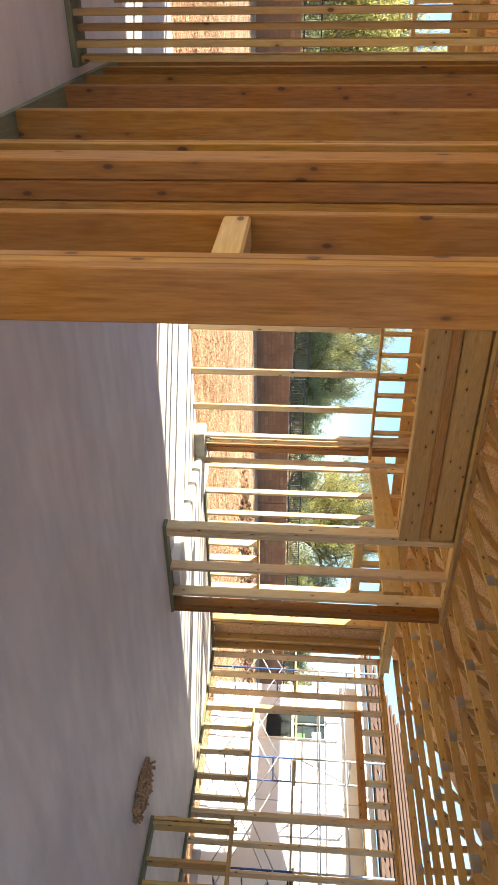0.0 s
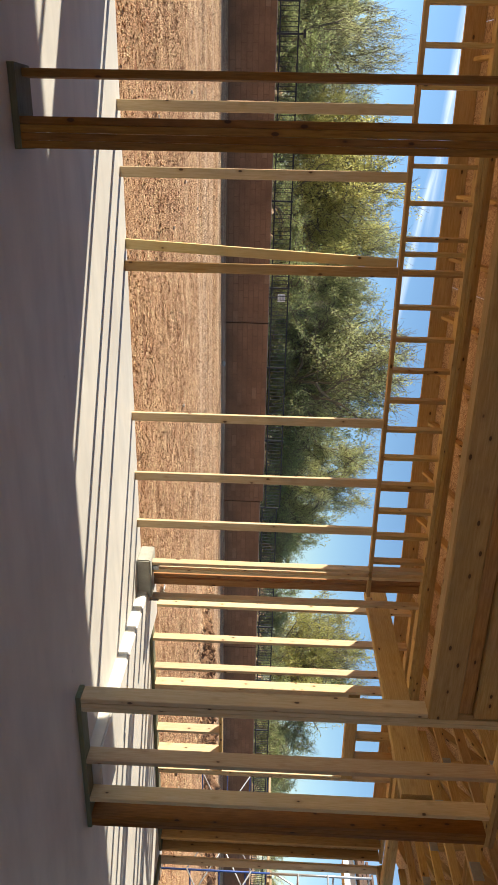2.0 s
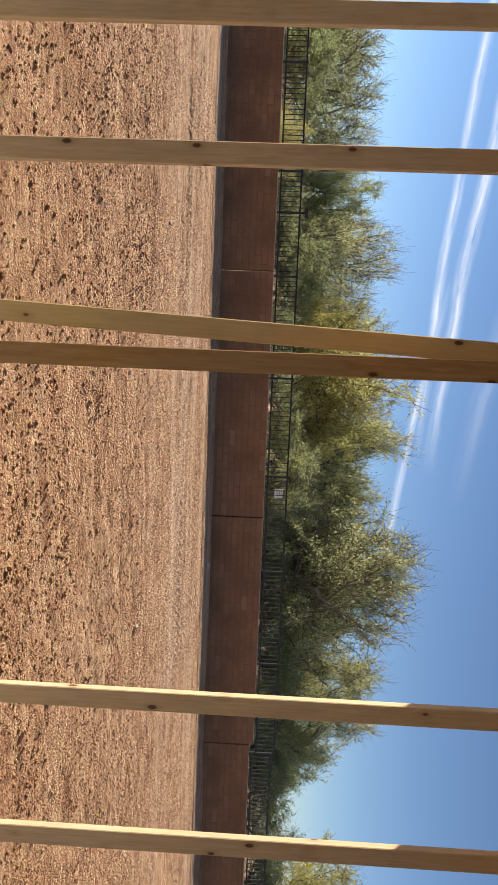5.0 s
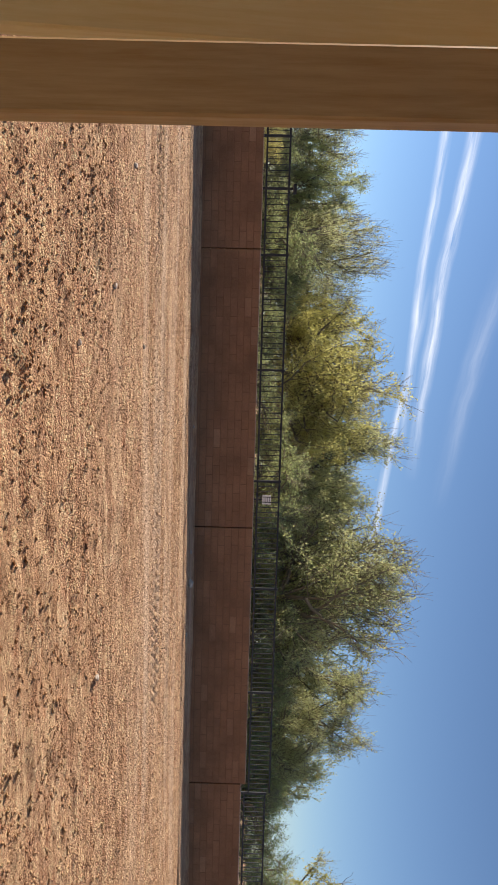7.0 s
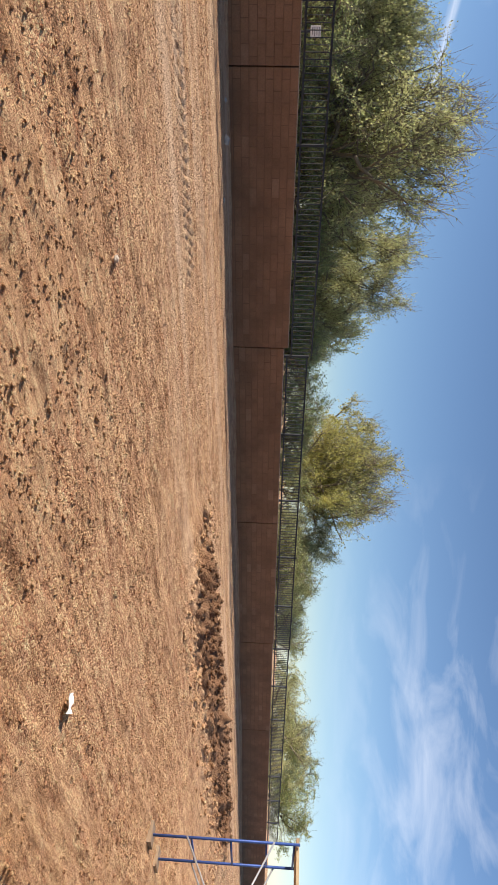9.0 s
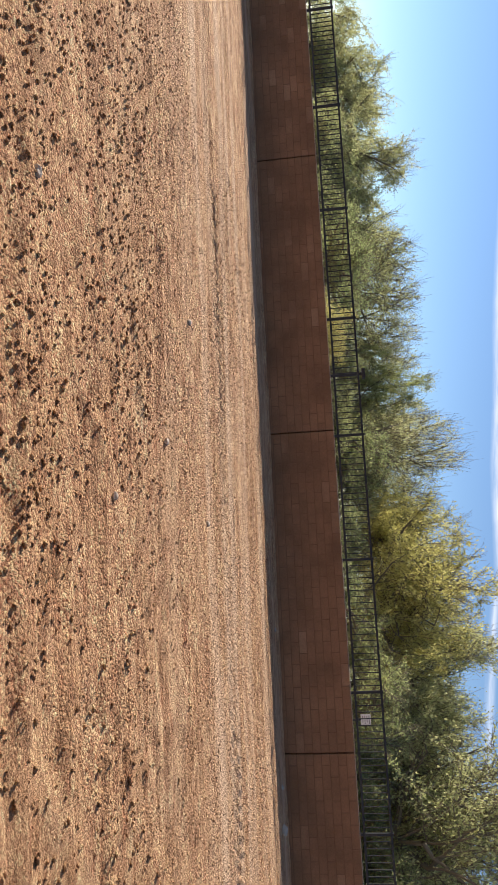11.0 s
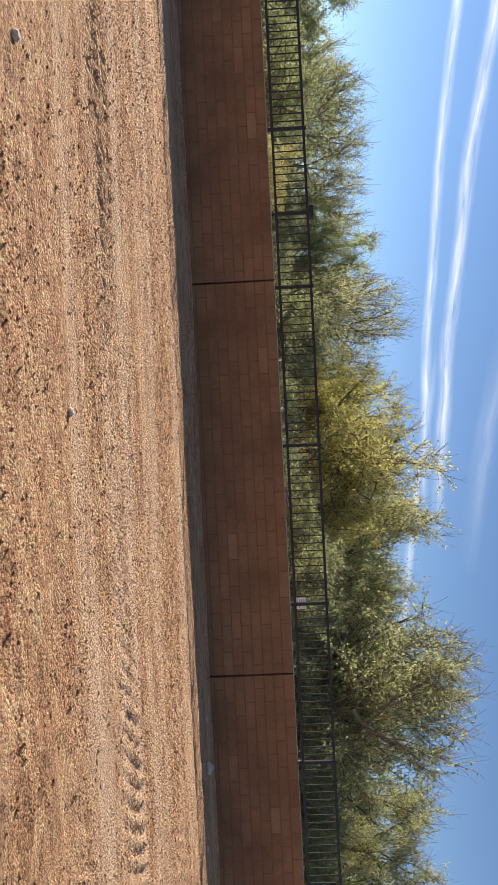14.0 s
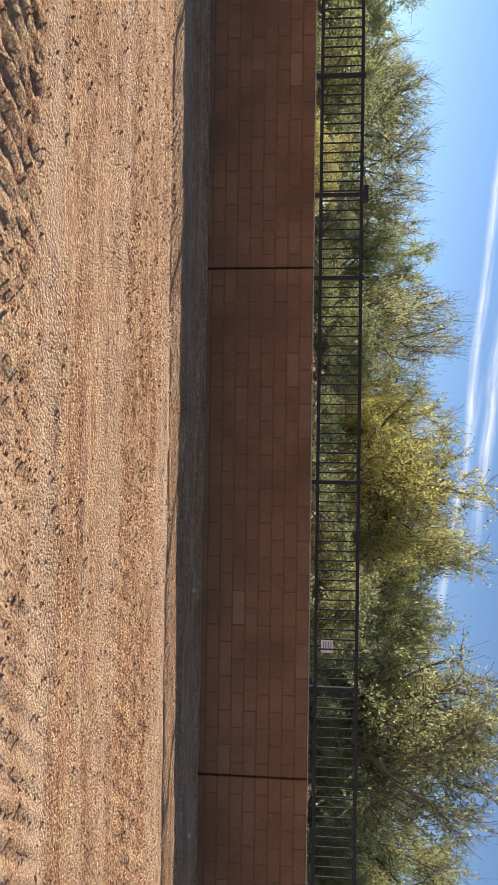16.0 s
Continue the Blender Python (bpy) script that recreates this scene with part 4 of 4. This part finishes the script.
for a, b2 in WIN:
    win = root("window", "", "", 0, 0, 0)
    win.parent = house
    ox, oy, oz = house.location
    fx0, fx1 = hx - 0.03, hx + 0.05
    for y0, y1, z0, z1 in ((a, a + 0.05, 0.93, 2.32), (b2 - 0.05, b2, 0.93, 2.32), (a + 0.05, b2 - 0.05, 0.93, 0.98), (a + 0.05, b2 - 0.05, 2.27, 2.32), (a + 0.05, b2 - 0.05, 1.54, 1.60), ((a + b2) / 2 - 0.012, (a + b2) / 2 + 0.012, 1.60, 2.27)):
        bar("frame", win, fx0 - ox, fx1 - ox, y0 - oy, y1 - oy, z0 - oz, z1 - oz, VINYL)
    bar("pane", win, hx + 0.01 - ox, hx + 0.018 - ox, a + 0.05 - oy, b2 - 0.05 - oy, 0.98 - oz, 1.54 - oz, GLASS)
    bar("pane", win, hx + 0.01 - ox, hx + 0.018 - ox, a + 0.05 - oy, b2 - 0.05 - oy, 1.60 - oz, 2.27 - oz, GLASS)
    bar("sticker", win, hx - 0.004 - ox, hx + 0.008 - ox, a + 0.07 - oy, a + 0.22 - oy, 2.0 - oz, 2.2 - oz, PAPER)
    bar("sticker", win, hx - 0.004 - ox, hx + 0.008 - ox, a + 0.07 - oy, a + 0.17 - oy, 1.62 - oz, 1.85 - oz, GREENBOX)
bar("soffit", house, hx - 0.55, hx, -8.2, 12.2, 3.001, 3.03, WOOD)
bar("fascia", house, hx - 0.59, hx - 0.552, -8.2, 12.25, 2.98, 3.18, STUCCO)
for k in range(34):
    y = -8.1 + 0.61 * k
    bar("rafter_tail", house, hx - 0.545, hx + 0.3, y - 0.02, y + 0.02, 3.035, 3.17)
for r_ in range(10):
    xr = hx - 0.62 + 0.36 * r_
    stick("tile_course", house, (xr, -8.3, 3.24 + 0.13 * r_), (xr, 12.35, 3.24 + 0.13 * r_), 0.40, 0.05, TILE)
for k in range(60):
    y = -8.2 + 0.34 * k
    stick("roof_tile", house, (hx - 0.66, y, 3.26), (hx - 0.22, y, 3.42), 0.26, 0.05, TILE)


# ---- scaffold beside that house ----
def scaffold_frame(y, tall):
    f = root("scaffold_tower", "welded tube scaffold frame standing on sole boards", "scaffold", 13.2, y, -0.27, "scaffold towers")
    x0, x1 = 12.85, 13.65
    for x in (x0, x1):
        pipe("post", f, (x, y, -0.25), (x, y, 1.62), 0.018, BLUE)
        bar("sole_board", f, x - 0.12, x + 0.12, y - 0.13, y + 0.13, -0.3, -0.235, WOOD_GREY)
    for z in (0.25, 0.75, 1.2, 1.55):
        pipe("rung", f, (x0, y, z), (x1, y, z), 0.014, BLUE)
    if tall:
        for x in (x0, x1):
            pipe("post", f, (x, y, 1.62), (x, y, 3.35), 0.021, STEEL)
        for z in (2.1, 2.7, 3.3):
            pipe("rung", f, (x0, y, z), (x1, y, z), 0.017, RED if z < 2.2 and 10 < y < 12 else STEEL)
        pipe("diagonal", f, (x0, y, 1.7), (x1, y, 2.7), 0.013, STEEL)
    return f


YS = [13.25, 11.1, 9.0, 6.9, 4.8, 2.7]
for k, y in enumerate(YS):
    scaffold_frame(y, 0 < k)
for k in range(len(YS) - 1):
    br = root("scaffold_brace", "crossed galvanized scaffold brace", "scaffold brace", 12.85, YS[k], 0.3, "scaffold braces")
    for x in (12.82, 13.68):
        pipe("tube", br, (x, YS[k], 0.2), (x, YS[k + 1], 1.3), 0.012, STEEL)
        pipe("tube", br, (x, YS[k], 1.3), (x, YS[k + 1], 0.2), 0.012, STEEL)
        if k:
            pipe("rail", br, (x, YS[k], 2.6), (x, YS[k + 1], 2.6), 0.014, STEEL)
            pipe("rail", br, (x, YS[k], 2.1), (x, YS[k + 1], 2.1), 0.014, STEEL)
    for q in range(3):
        pl = root("scaffold_plank", "weathered timber scaffold plank", "plank", 13.0, YS[k], 1.57, "scaffold planks")
        bar("board", pl, 12.9 + 0.25 * q, 13.13 + 0.25 * q, YS[k + 1] - 0.12 + 0.01 * q, YS[k] + 0.1 + 0.01 * q, 1.573 + 0.042 * (k % 2), 1.612 + 0.042 * (k % 2), WOOD_GREY)

# ---- loose things ----
r5 = np.random.RandomState(8)
cv2, cf2 = [], []
for k in range(420):
    a, q = r5.rand() * 6.28, r5.rand() ** 0.6
    cx, cy = 6.98 + 0.22 * q * math.cos(a) + 0.08 * q * math.sin(a), 4.83 + 0.36 * q * math.sin(a)
    cz = 0.075 * (1 - q) + 0.008
    u = Vector(r5.normal(0, 1, 3).tolist()).normalized()
    w = u.cross(Vector((0.2, 0.4, 1))).normalized()
    n3 = u.cross(w) * 0.006
    l1, w1 = 0.012 + 0.035 * r5.rand(), 0.008 + 0.012 * r5.rand()
    s0 = len(cv2)
    c0 = Vector((cx, cy, max(cz, 0.006 + l1 * abs(u.z))))
    for e in (-1, 1):
        cv2 += [tuple(c0 + n3 * e + u * l1 * i + w * w1 * j) for i, j in ((-1, -1), (1, -1), (1, 1), (-1, 1))]
    cf2 += [(s0 + 3, s0 + 2, s0 + 1, s0), (s0 + 4, s0 + 5, s0 + 6, s0 + 7)] + [(s0 + i, s0 + (i + 1) % 4, s0 + 4 + (i + 1) % 4, s0 + 4 + i) for i in range(4)]
put("sawdust_pile", mesh_of("sawdust_pile", cv2, cf2, SAW), None, None, "small swept pile of brown sawdust and wood scraps on the slab", "debris pile", "", "stuff")


def rock_mesh(seed, mat):
    bm = bmesh.new()
    bmesh.ops.create_icosphere(bm, subdivisions=2, radius=1.0)
    for v in bm.verts:
        v.co *= 1 + 0.35 * noise.noise(v.co * 1.4 + Vector((seed * 3.1, 0, 0)))
        v.co.z *= 0.65
    me = bpy.data.meshes.new("stone")
    bm.to_mesh(me)
    bm.free()
    me.materials.append(mat)
    return me


def level(x, y):
    return float(full_height(np.array([x]), np.array([y]))[0])


rocks = [rock_mesh(k, STONE) for k in range(3)]
for k, (x, y, sc) in enumerate(((2.675, 14.47, 0.045), (2.06, 15.84, 0.05), (2.64, 17.6, 0.045), (7.55, 23.35, 0.13), (6.9, 23.5, 0.06), (8.6, 23.1, 0.07), (4.2, 23.6, 0.05), (1.1, 13.2, 0.05), (0.6, 16.9, 0.05), (5.9, 15.1, 0.05))):
    o = put("stone", rocks[k % 3], None, Matrix.Translation((x, y, level(x, y) + sc * 0.25)) @ Matrix.Rotation(k * 1.3, 4, "Z") @ Matrix.Scale(sc * 0.7, 4), "small pale stone lying on the dirt", "stone", "loose stones")

bm = bmesh.new()
g = bmesh.ops.create_grid(bm, x_segments=6, y_segments=4, size=1.0)
for v in bm.verts:
    v.co = Vector((v.co.x * 0.10, v.co.y * 0.07, 0.03 * noise.noise(v.co * 1.7) + 0.02))
bmesh.ops.solidify(bm, geom=bm.faces[:], thickness=0.003)
me = bpy.data.meshes.new("paper")
bm.to_mesh(me)
me.materials.append(PAPER)
put("paper_scrap", me, None, pose(7.92, 12.26, level(7.92, 12.26) + 0.02, 0, 8, 30), "crumpled white paper scrap lying on the dirt", "litter")

# clods strewn over the yard
N = 85000
cx = r5.uniform(-3, 16, N)
cy = 9.7 + 13.5 * r5.rand(N) ** 1.2
keep = smooth_noise(cx, cy, 0.7, 1.6, 21) + 0.5 > r5.rand(N) * 0.95
cx, cy = cx[keep], cy[keep]
rd = 0.007 + 0.013 * r5.rand(len(cx)) ** 2 + 0.005 * (r5.rand(len(cx)) > 0.975)
rd *= np.where(cy > 15.5, 0.72, 1.0)
n_r = 2200
rx = r5.uniform(12.5, 25, n_r)
cx, cy = np.concatenate([cx, rx]), np.concatenate([cy, 18.0 + 0.05 * (rx - 18) + r5.normal(0, 0.85, n_r)])
rd = np.concatenate([rd, 0.025 + 0.05 * r5.rand(n_r) ** 2])
ico = np.array([(1, 0, 0), (-1, 0, 0), (0, 1, 0), (0, -1, 0), (0, 0, 1), (0, 0, -1)], float)
icf = np.array([(0, 2, 4), (2, 1, 4), (1, 3, 4), (3, 0, 4), (2, 0, 5), (1, 2, 5), (3, 1, 5), (0, 3, 5)])
pts = ico[None] * rd[:, None, None] * (0.7 + 0.6 * r5.rand(len(cx), 6, 1)) * np.array((1.25, 1.0, 0.75))
pts = pts + np.stack([cx, cy, full_height(cx, cy) + rd * 0.3], 1)[:, None, :]
put("dirt_clods", quads("dirt_clods", pts.reshape(-1, 3), (icf[None] + 6 * np.arange(len(cx))[:, None, None]).reshape(-1, 3), DIRT), None, None, "loose dirt clods and gravel strewn over the yard", "clods", "", "stuff")
